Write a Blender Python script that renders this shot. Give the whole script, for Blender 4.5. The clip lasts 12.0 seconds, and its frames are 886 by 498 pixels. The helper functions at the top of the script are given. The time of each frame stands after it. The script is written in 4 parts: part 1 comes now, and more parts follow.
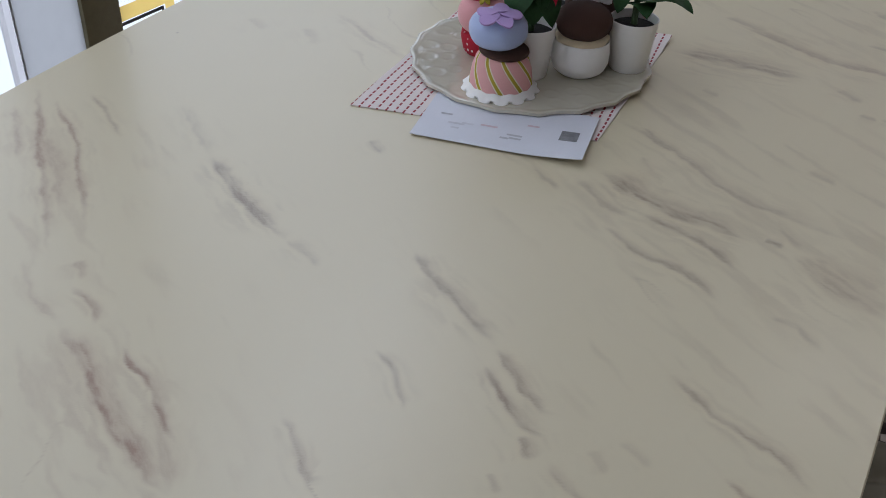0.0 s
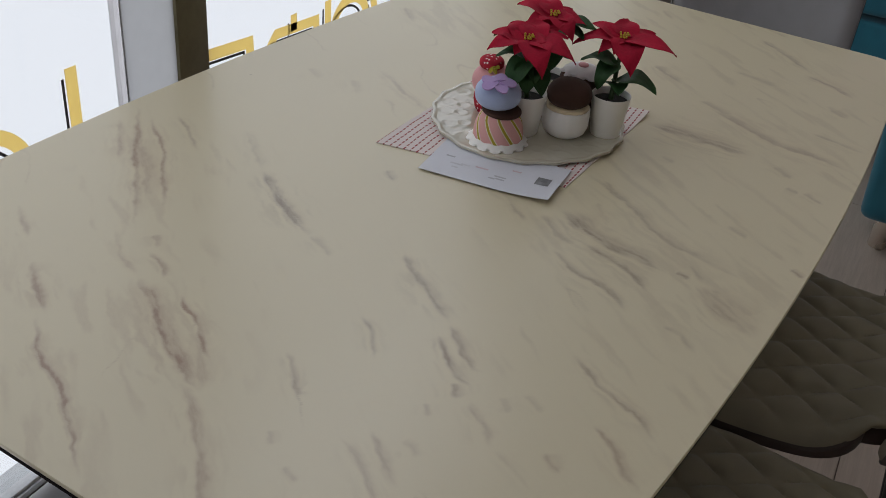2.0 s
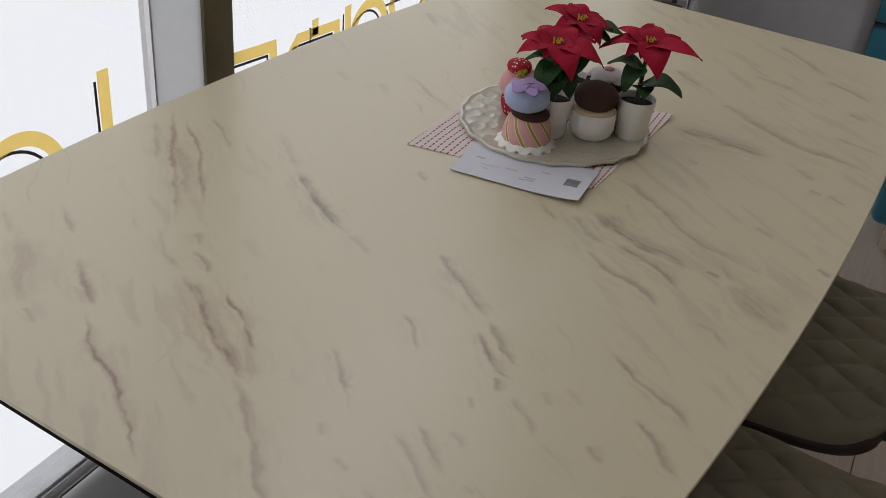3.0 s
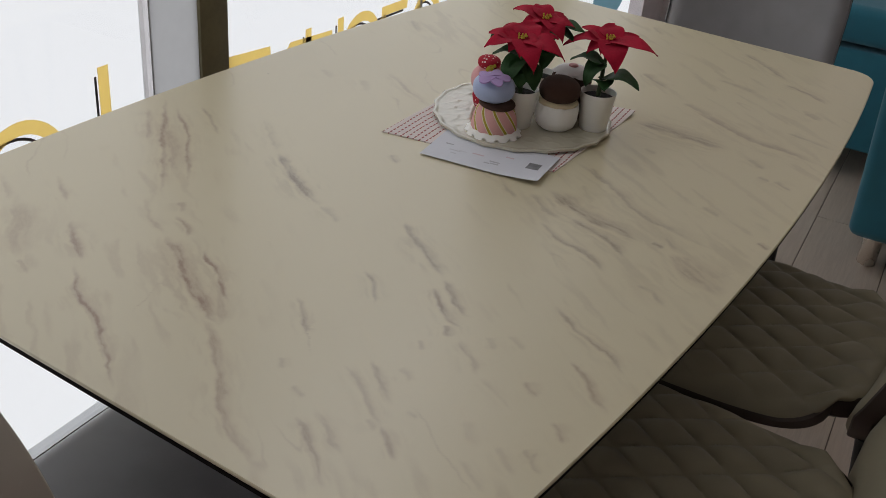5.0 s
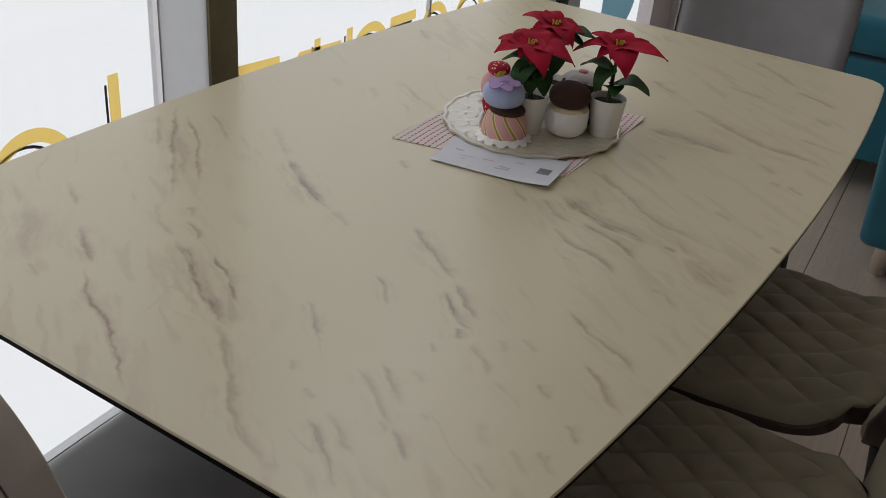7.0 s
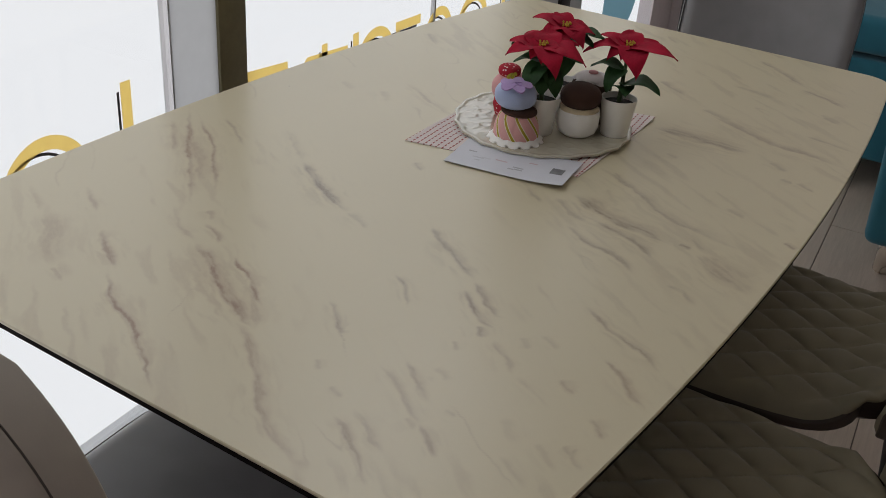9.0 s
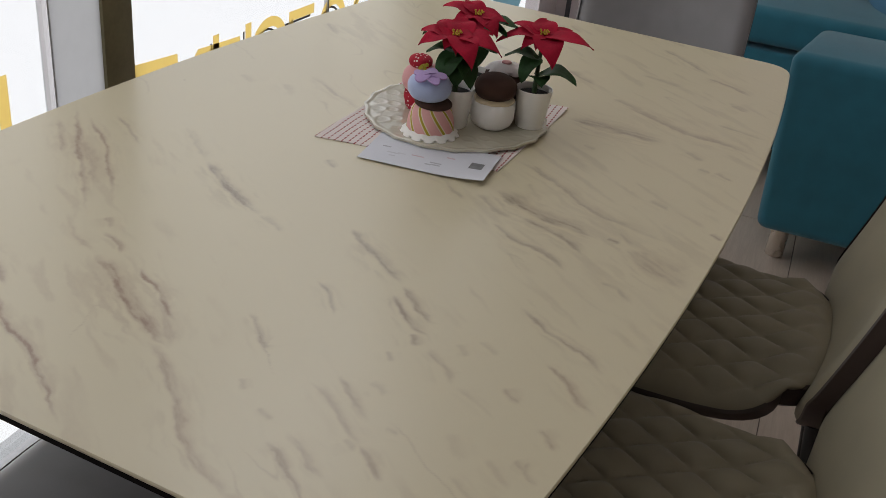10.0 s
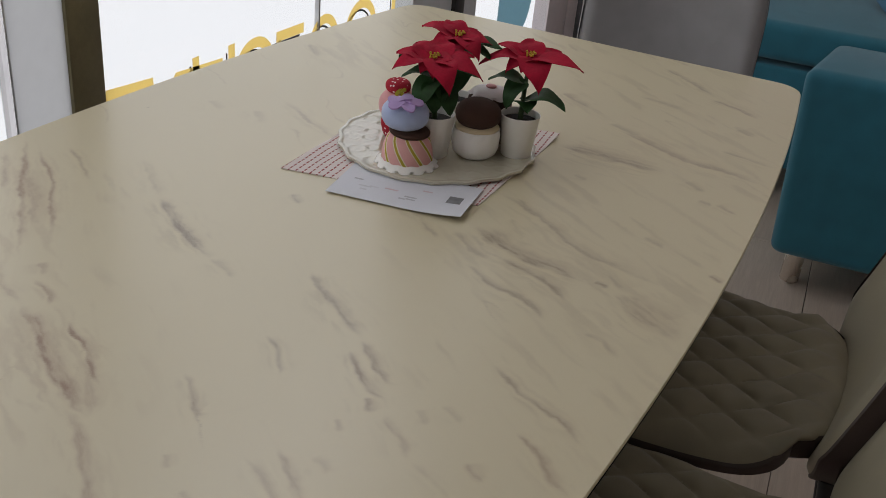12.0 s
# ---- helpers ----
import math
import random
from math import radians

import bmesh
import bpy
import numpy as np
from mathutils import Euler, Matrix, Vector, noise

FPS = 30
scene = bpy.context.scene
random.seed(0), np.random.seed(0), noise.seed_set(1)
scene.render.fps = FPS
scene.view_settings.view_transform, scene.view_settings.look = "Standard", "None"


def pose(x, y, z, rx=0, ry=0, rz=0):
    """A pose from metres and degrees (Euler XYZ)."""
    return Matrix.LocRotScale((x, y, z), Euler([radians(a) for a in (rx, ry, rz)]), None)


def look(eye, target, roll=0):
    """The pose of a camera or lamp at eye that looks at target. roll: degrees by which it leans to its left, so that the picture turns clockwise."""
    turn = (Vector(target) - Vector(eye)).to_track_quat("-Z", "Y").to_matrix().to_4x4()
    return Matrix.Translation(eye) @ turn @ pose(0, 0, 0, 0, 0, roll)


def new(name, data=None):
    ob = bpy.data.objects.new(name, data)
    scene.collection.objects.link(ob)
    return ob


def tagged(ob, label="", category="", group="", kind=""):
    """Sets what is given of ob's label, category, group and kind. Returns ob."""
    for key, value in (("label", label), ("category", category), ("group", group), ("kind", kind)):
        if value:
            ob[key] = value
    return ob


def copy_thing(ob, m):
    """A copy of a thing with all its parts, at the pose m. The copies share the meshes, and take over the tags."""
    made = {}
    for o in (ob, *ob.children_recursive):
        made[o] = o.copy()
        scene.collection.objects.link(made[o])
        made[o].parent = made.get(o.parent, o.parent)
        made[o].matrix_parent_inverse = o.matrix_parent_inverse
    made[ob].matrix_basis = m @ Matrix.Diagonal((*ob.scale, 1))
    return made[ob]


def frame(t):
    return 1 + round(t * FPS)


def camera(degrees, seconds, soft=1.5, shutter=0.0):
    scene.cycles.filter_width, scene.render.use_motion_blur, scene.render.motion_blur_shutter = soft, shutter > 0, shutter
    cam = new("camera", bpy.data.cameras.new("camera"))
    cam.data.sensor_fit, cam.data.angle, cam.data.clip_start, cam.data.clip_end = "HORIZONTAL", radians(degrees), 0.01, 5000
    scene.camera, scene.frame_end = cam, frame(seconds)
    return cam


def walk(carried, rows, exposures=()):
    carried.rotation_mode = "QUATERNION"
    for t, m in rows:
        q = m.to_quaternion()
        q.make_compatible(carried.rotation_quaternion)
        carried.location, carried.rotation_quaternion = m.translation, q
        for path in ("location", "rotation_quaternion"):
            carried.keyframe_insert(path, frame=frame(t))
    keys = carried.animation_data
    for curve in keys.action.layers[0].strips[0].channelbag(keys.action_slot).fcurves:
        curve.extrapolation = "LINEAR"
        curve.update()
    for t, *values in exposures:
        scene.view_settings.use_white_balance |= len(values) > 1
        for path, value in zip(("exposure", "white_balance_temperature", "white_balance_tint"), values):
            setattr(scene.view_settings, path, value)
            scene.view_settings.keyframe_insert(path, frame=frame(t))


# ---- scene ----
cam = camera(48.5, 12.0, soft=0.9)
PATH = [
    (0, (0.1711, -0.8116, 1.2327), (-0.3971, 0.6827, 0.0811), 2.3),
    (0.5, (0.2182, -0.8727, 1.3076), (-0.354, 0.6247, 0.1628), 2.4),
    (1, (0.3107, -0.9297, 1.3283), (-0.359, 0.5716, 0.2416), 4.8),
    (1.5, (0.3544, -0.9591, 1.3391), (-0.3409, 0.5407, 0.2663), 5.3),
    (2, (0.3408, -1.0022, 1.3451), (-0.3694, 0.4949, 0.2801), 5.4),
    (2.5, (0.3146, -1.0283, 1.351), (-0.3975, 0.4689, 0.286), 5.5),
    (3, (0.3153, -1.0431, 1.347), (-0.3966, 0.462, 0.2919), 5.6),
    (3.5, (0.3557, -1.0429, 1.3441), (-0.3521, 0.469, 0.2968), 5.6),
    (3.7, (0.3654, -1.051, 1.3303), (-0.3392, 0.4746, 0.3017), 5.6),
    (5.5, (0.4328, -1.1312, 1.3293), (-0.338, 0.3899, 0.3421), 5.4),
    (6, (0.4327, -1.1341, 1.3263), (-0.3429, 0.389, 0.3471), 5.3),
    (6.5, (0.427, -1.1271, 1.3194), (-0.3525, 0.4, 0.348), 5.2),
    (7, (0.4221, -1.1221, 1.3145), (-0.3553, 0.4089, 0.349), 5.2),
    (9, (0.4079, -1.1435, 1.3116), (-0.3704, 0.3945, 0.3559), 4.5),
    (9.5, (0.3795, -1.136, 1.2958), (-0.3113, 0.4396, 0.3362), 5.9),
    (10, (0.3416, -1.1087, 1.2879), (-0.224, 0.5216, 0.3362), 6.5),
    (10.5, (0.3362, -1.082, 1.2751), (-0.1877, 0.5623, 0.3234), 6.6),
    (11, (0.3719, -1.0728, 1.2859), (-0.1609, 0.5696, 0.3372), 6.4),
    (11.5, (0.385, -1.0593, 1.285), (-0.2052, 0.5725, 0.352), 5.7),
    (12, (0.3509, -0.9867, 1.2702), (-0.2571, 0.6415, 0.3402), 5.6),
]
walk(cam, [(t, look(eye, target, roll)) for t, eye, target, roll in PATH],
     ((0, 0.17, 5960, 13), (0.6, 0.01, 6080, 12), (1.2, -0.05, 6340, 12), (2.1, -0.14, 6620, 12), (3.5, -0.04, 6900, 14), (5.5, -0.13, 6900, 12), (9.2, -0.12, 6920, 12), (10.4, 0.13, 6980, 13), (11.2, 0.11, 6980, 13), (12, -0.03, 6900, 13)))

# ---- light ----
world = bpy.data.worlds.new("world")
scene.world = world
world.use_nodes = True
world.node_tree.nodes["Background"].inputs[0].default_value = (0.8, 0.86, 1.0, 1)
world.node_tree.nodes["Background"].inputs[1].default_value = 0.1
DAY = 1.1            # glow of the bright street behind the shop window


def ceiling_fill(x, y, power):
    data = bpy.data.lights.new("ceiling_fill", "AREA")
    data.shape, data.size, data.size_y = "RECTANGLE", 1.2, 0.6
    data.energy, data.color = power, (1.0, 0.94, 0.84)
    ob = new("ceiling_fill", data)
    ob.matrix_world = pose(x, y, 2.74)
    return ob


# unseen lamps added under the ceiling to fill in the room
ceiling_fill(0.1, -1.3, 0.35)
ceiling_fill(0.9, 2.2, 3.6)

# added lamp inside the upper window, out of view, strengthens the sky's light
sky_data = bpy.data.lights.new("window_fill", "AREA")
sky_data.shape, sky_data.size, sky_data.size_y = "RECTANGLE", 1.6, 1.0
sky_data.energy, sky_data.color = 5.2, (0.93, 0.96, 1.0)
new("window_fill", sky_data).matrix_world = look((-0.74, 0.74, 2.1), (0.5, 0.80, 1.30))


# ---- materials ----
class Graph:
    """A small builder of shader nodes."""

    def __init__(self, name):
        self.mat = bpy.data.materials.new(name)
        self.mat.use_nodes = True
        self.nodes, self.links = self.mat.node_tree.nodes, self.mat.node_tree.links
        self.bsdf = self.nodes["Principled BSDF"]
        self.out = self.nodes["Material Output"]
        self.coords = self.nodes.new("ShaderNodeTexCoord")

    def put(self, socket, value):
        if isinstance(value, bpy.types.NodeSocket):
            self.links.new(value, socket)
        elif isinstance(value, (tuple, list)) and len(value) == 3 and socket.type == "RGBA":
            socket.default_value = (*value, 1)
        else:
            socket.default_value = value

    def math(self, op, a, b=0.0):
        n = self.nodes.new("ShaderNodeMath")
        n.operation = op
        self.put(n.inputs[0], a)
        self.put(n.inputs[1], b)
        return n.outputs[0]

    def vec(self, op, a, b=(0, 0, 0)):
        n = self.nodes.new("ShaderNodeVectorMath")
        n.operation = op
        self.put(n.inputs[0], a)
        self.put(n.inputs[1], b)
        return n.outputs["Value"] if op in ("DOT_PRODUCT", "LENGTH") else n.outputs["Vector"]

    def scale(self, a, k):
        n = self.nodes.new("ShaderNodeVectorMath")
        n.operation = "SCALE"
        self.put(n.inputs[0], a)
        self.put(n.inputs["Scale"], k)
        return n.outputs["Vector"]

    def noise(self, size, detail=3.0, rough=0.5, where=None, colour=False):
        n = self.nodes.new("ShaderNodeTexNoise")
        n.inputs["Scale"].default_value, n.inputs["Detail"].default_value = size, detail
        n.inputs["Roughness"].default_value = rough
        self.put(n.inputs["Vector"], where if where is not None else self.coords.outputs["Object"])
        return n.outputs["Color" if colour else "Fac"]

    def ramp(self, value, a, b, lo=0.0, hi=1.0, smooth=True):
        n = self.nodes.new("ShaderNodeMapRange")
        n.interpolation_type = "SMOOTHSTEP" if smooth else "LINEAR"
        self.put(n.inputs["Value"], value)
        for k, v in zip(("From Min", "From Max", "To Min", "To Max"), (a, b, lo, hi)):
            self.put(n.inputs[k], v)
        return n.outputs[0]

    def mix(self, f, a, b):
        n = self.nodes.new("ShaderNodeMix")
        n.data_type = "RGBA"
        self.put(n.inputs[0], f)
        self.put(n.inputs[6], a)
        self.put(n.inputs[7], b)
        return n.outputs[2]

    def bump(self, height, strength, distance):
        n = self.nodes.new("ShaderNodeBump")
        self.put(n.inputs["Height"], height)
        n.inputs["Strength"].default_value, n.inputs["Distance"].default_value = strength, distance
        self.links.new(n.outputs[0], self.bsdf.inputs["Normal"])

    def end(self, colour, rough, metal=0.0, **more):
        self.put(self.bsdf.inputs["Base Color"], colour)
        self.put(self.bsdf.inputs["Roughness"], rough)
        self.put(self.bsdf.inputs["Metallic"], metal)
        for k, v in more.items():
            self.put(self.bsdf.inputs[k.replace("_", " ")], v)
        return self.mat


def shade(c, k):
    return tuple(min(1.0, v * k) for v in c)


def plain(name, colour, rough=0.5, metal=0.0, grain=60.0, spread=0.12, relief=0.15, depth=0.0006, **more):
    """A surface with blotches, fine grain and a little relief."""
    g = Graph(name)
    big, fine = g.noise(grain * 0.12, 2), g.noise(grain, 4, 0.6)
    f = g.math("ADD", g.math("MULTIPLY", big, 0.55), g.math("MULTIPLY", fine, 0.45))
    col = g.mix(g.ramp(f, 0.3, 0.7), shade(colour, 1 - spread), shade(colour, 1 + spread))
    g.bump(fine, relief, depth)
    return g.end(col, g.ramp(big, 0.3, 0.7, max(0.02, rough - 0.06), min(1, rough + 0.06)), metal, **more)


def fabric(name, colour, weave=900.0, rough=0.9, spread=0.15, sheen=0.3):
    g = Graph(name)
    w = g.noise(weave, 2, 0.7)
    big = g.noise(14, 3)
    col = g.mix(g.ramp(g.math("ADD", g.math("MULTIPLY", w, 0.5), g.math("MULTIPLY", big, 0.5)), 0.3, 0.7), shade(colour, 1 - spread), shade(colour, 1 + spread))
    g.bump(w, 0.35, 0.0008)
    return g.end(col, rough, 0.0, Sheen_Weight=sheen)


# each vein of the stone: strength, width, warmth of its tone, and the points it runs through
VEINS = []


def vein(strength, width, warm, *points):
    VEINS.append((strength, width, warm, points))


vein(0.65, 0.005, 1, (-0.423, -0.237), (-0.338, -0.320), (-0.261, -0.389), (-0.222, -0.432), (-0.197, -0.454))
vein(0.40, 0.006, 1, (-0.416, -0.274), (-0.363, -0.325), (-0.322, -0.360))
vein(0.60, 0.004, 1, (-0.388, -0.247), (-0.305, -0.307), (-0.239, -0.369), (-0.197, -0.417))
vein(0.35, 0.015, 1, (-0.357, -0.299), (-0.289, -0.347), (-0.226, -0.405))
vein(0.50, 0.004, 1, (-0.174, -0.447), (-0.149, -0.466))
vein(0.70, 0.004, 1, (-0.150, -0.475), (-0.119, -0.492), (-0.105, -0.505))
vein(0.30, 0.005, 1, (-0.214, -0.469), (-0.160, -0.503), (-0.129, -0.516))
vein(0.95, 0.013, 1, (-0.126, -0.517), (-0.092, -0.536), (-0.052, -0.563), (-0.019, -0.581), (0.016, -0.596), (0.048, -0.607))
vein(0.75, 0.004, 1, (-0.073, -0.513), (-0.050, -0.527), (-0.021, -0.536), (0.010, -0.562), (0.030, -0.570))
vein(0.30, 0.010, 1, (-0.017, -0.543), (0.019, -0.574), (0.048, -0.607))
vein(0.45, 0.007, 1, (0.020, -0.603), (0.052, -0.622), (0.083, -0.647), (0.110, -0.673), (0.139, -0.701), (0.169, -0.717), (0.193, -0.724), (0.223, -0.742))
vein(0.35, 0.005, 1, (-0.332, -0.503), (-0.266, -0.538))
vein(0.60, 0.006, 1, (-0.226, -0.562), (-0.179, -0.595), (-0.149, -0.614))
vein(0.75, 0.004, 1, (-0.150, -0.622), (-0.115, -0.650), (-0.088, -0.662), (-0.063, -0.669), (-0.038, -0.684), (-0.012, -0.701), (0.020, -0.724), (0.049, -0.742))
vein(0.50, 0.009, 1, (-0.110, -0.656), (-0.085, -0.664), (-0.074, -0.669))
vein(0.30, 0.015, 1, (-0.310, -0.571), (-0.226, -0.636), (-0.203, -0.651))
vein(0.40, 0.004, 1, (-0.203, -0.651), (-0.172, -0.662))
vein(0.20, 0.006, 1, (-0.389, -0.541), (-0.315, -0.576))
vein(0.72, 0.008, 0, (-0.180, -0.261), (-0.118, -0.305), (-0.073, -0.326), (-0.042, -0.341))
vein(0.35, 0.006, 0, (-0.042, -0.341), (0.005, -0.361))
vein(0.22, 0.008, 0, (-0.269, -0.193), (-0.180, -0.261))
vein(0.40, 0.004, .5, (-0.367, -0.215), (-0.324, -0.247), (-0.274, -0.278))
vein(0.50, 0.004, 0, (0.095, -0.429), (0.118, -0.448), (0.144, -0.473))
vein(0.45, 0.006, 0, (0.060, -0.306), (0.088, -0.334), (0.122, -0.354))
vein(0.52, 0.008, 0, (0.077, -0.325), (0.112, -0.345), (0.147, -0.368), (0.171, -0.387))
vein(0.50, 0.005, .3, (0.171, -0.387), (0.200, -0.410), (0.224, -0.431), (0.236, -0.430))
vein(0.68, 0.005, .3, (0.171, -0.408), (0.195, -0.429), (0.215, -0.448), (0.237, -0.453))
vein(0.65, 0.006, .3, (0.219, -0.458), (0.232, -0.475))
vein(0.38, 0.006, .5, (0.244, -0.470), (0.274, -0.497), (0.292, -0.511))
vein(0.22, 0.004, .5, (0.296, -0.512), (0.327, -0.526), (0.345, -0.537))
vein(0.25, 0.006, .3, (0.265, -0.452), (0.282, -0.465))
vein(0.25, 0.005, .3, (0.284, -0.436), (0.309, -0.447))
vein(0.52, 0.004, .4, (0.068, -0.518), (0.098, -0.542), (0.115, -0.555), (0.123, -0.546))
vein(0.58, 0.005, .3, (0.293, -0.351), (0.331, -0.374), (0.359, -0.387), (0.388, -0.402), (0.409, -0.419))
vein(0.28, 0.006, .3, (0.347, -0.379), (0.374, -0.389))
vein(0.48, 0.005, .8, (0.353, -0.428), (0.379, -0.448), (0.400, -0.466), (0.418, -0.478))
vein(0.62, 0.004, .8, (0.328, -0.486), (0.344, -0.500), (0.355, -0.501))
vein(0.62, 0.004, .8, (0.382, -0.525), (0.397, -0.538), (0.407, -0.546))
vein(0.35, 0.004, .5, (0.380, -0.577), (0.396, -0.584))
vein(0.35, 0.004, .5, (0.391, -0.569), (0.394, -0.585), (0.408, -0.596))
vein(0.50, 0.006, .3, (0.226, -0.550), (0.238, -0.551), (0.247, -0.560))
vein(0.38, 0.005, .5, (0.199, -0.555), (0.230, -0.578), (0.254, -0.593))
vein(0.30, 0.005, .5, (0.182, -0.574), (0.216, -0.593), (0.250, -0.618), (0.267, -0.632))
vein(0.62, 0.004, .6, (0.261, -0.627), (0.277, -0.640), (0.297, -0.656))
vein(0.28, 0.006, .5, (0.245, -0.629), (0.261, -0.636))
vein(0.30, 0.004, .3, (0.269, -0.595), (0.282, -0.592))
vein(0.48, 0.004, .6, (0.195, -0.662), (0.219, -0.677), (0.243, -0.696), (0.272, -0.721))
vein(0.30, 0.004, .5, (0.162, -0.637), (0.185, -0.642))
vein(0.30, 0.006, .5, (0.202, -0.646), (0.235, -0.664), (0.258, -0.678))
vein(0.35, 0.004, .3, (0.213, -0.496), (0.227, -0.511))
vein(0.30, 0.004, .5, (0.126, -0.607), (0.142, -0.619))
vein(0.16, 0.009, .5, (0.316, -0.572), (0.341, -0.599))
vein(0.22, 0.006, .8, (0.357, -0.586), (0.390, -0.610))
vein(0.22, 0.005, .5, (0.338, -0.621), (0.377, -0.639))
vein(0.48, 0.005, 0, (0.094, -0.133), (0.135, -0.158))
vein(0.36, 0.008, 0, (0.139, -0.132), (0.176, -0.159), (0.211, -0.171))
vein(0.65, 0.020, 0, (0.156, -0.108), (0.204, -0.134), (0.248, -0.144), (0.294, -0.151), (0.319, -0.155))
vein(0.58, 0.007, 0, (0.210, -0.157), (0.247, -0.166), (0.283, -0.187), (0.314, -0.209))
vein(0.48, 0.005, 0, (0.188, -0.191), (0.228, -0.216), (0.264, -0.223), (0.306, -0.252))
vein(0.42, 0.010, 0, (0.141, 0.005), (0.202, -0.033), (0.261, -0.074), (0.303, -0.095), (0.348, -0.103), (0.401, -0.109))
vein(0.42, 0.004, 0, (0.165, 0.001), (0.237, -0.058))
vein(0.75, 0.004, 0, (0.321, -0.147), (0.340, -0.149))
vein(0.42, 0.009, 0, (0.319, -0.109), (0.355, -0.149))
vein(0.39, 0.028, .3, (0.348, -0.155), (0.401, -0.193), (0.435, -0.208))
vein(0.42, 0.005, 0, (0.340, -0.246), (0.368, -0.255), (0.389, -0.274))
vein(0.55, 0.021, 0, (0.140, 0.206), (0.181, 0.203), (0.234, 0.201), (0.302, 0.205))
vein(0.45, 0.013, .3, (0.196, 0.320), (0.252, 0.294), (0.313, 0.266), (0.363, 0.263), (0.431, 0.251))
vein(0.48, 0.009, 0, (0.330, 0.193), (0.364, 0.169))
vein(0.42, 0.004, 0, (0.361, 0.140), (0.380, 0.136))
vein(0.52, 0.007, .3, (0.383, 0.143), (0.414, 0.124))
vein(0.38, 0.007, 0, (0.330, -0.004), (0.363, -0.019))
vein(0.75, 0.004, .4, (0.424, -0.056), (0.442, -0.066))
vein(0.38, 0.007, 0, (0.344, 0.339), (0.432, 0.319))
vein(0.42, 0.014, 0, (0.350, 0.448), (0.380, 0.430))
vein(0.42, 0.004, 0, (0.184, -0.058), (0.206, -0.086))
vein(0.52, 0.009, .3, (0.275, 0.569), (0.323, 0.548), (0.372, 0.519))
vein(0.30, 0.006, 0, (0.200, 0.118), (0.222, 0.110))
vein(0.36, 0.006, 0, (-0.031, 0.702), (0.009, 0.662))
vein(0.50, 0.007, 0, (0.167, 0.686), (0.241, 0.623), (0.289, 0.579))
vein(0.30, 0.006, .5, (0.139, 0.753), (0.205, 0.726))
vein(0.42, 0.012, 0, (0.064, 0.428), (0.132, 0.376))
vein(0.28, 0.011, 0, (0.175, 0.497), (0.231, 0.487), (0.262, 0.476))
vein(0.32, 0.010, 0, (0.176, 0.338), (0.235, 0.310))
vein(0.30, 0.011, 0, (0.344, 0.456), (0.381, 0.435))
vein(0.25, 0.010, .4, (-0.271, 0.038), (-0.226, 0.003))
vein(0.36, 0.007, .3, (-0.256, 0.096), (-0.186, 0.053), (-0.122, 0.021))
vein(0.30, 0.009, 0, (-0.388, 0.364), (-0.335, 0.307))
vein(0.20, 0.010, .4, (-0.343, 0.028), (-0.304, 0.004))
vein(0.50, 0.004, 0, (-0.064, -0.159), (-0.041, -0.180))


def lattice(x, y, size, seed):
    """Smooth value noise from 0 to 1, with cells of 1 / size metres."""
    table = np.random.default_rng(seed).random((256, 256))
    px, py = x * size + 57.3, y * size + 91.7
    ix, iy = np.floor(px).astype(int), np.floor(py).astype(int)
    fx, fy = px - ix, py - iy
    fx, fy = fx * fx * (3 - 2 * fx), fy * fy * (3 - 2 * fy)
    a, b = table[ix % 256, iy % 256], table[(ix + 1) % 256, iy % 256]
    c, d = table[ix % 256, (iy + 1) % 256], table[(ix + 1) % 256, (iy + 1) % 256]
    return (a * (1 - fx) + b * fx) * (1 - fy) + (c * (1 - fx) + d * fx) * fy


def layered(x, y, size, octaves, seed):
    total = sum(lattice(x, y, size * 2 ** k, seed + k) / 2 ** k for k in range(octaves))
    return total / sum(1 / 2 ** k for k in range(octaves))


def smooth(v, a, b):
    t = np.clip((v - a) / (b - a), 0, 1)
    return t * t * (3 - 2 * t)


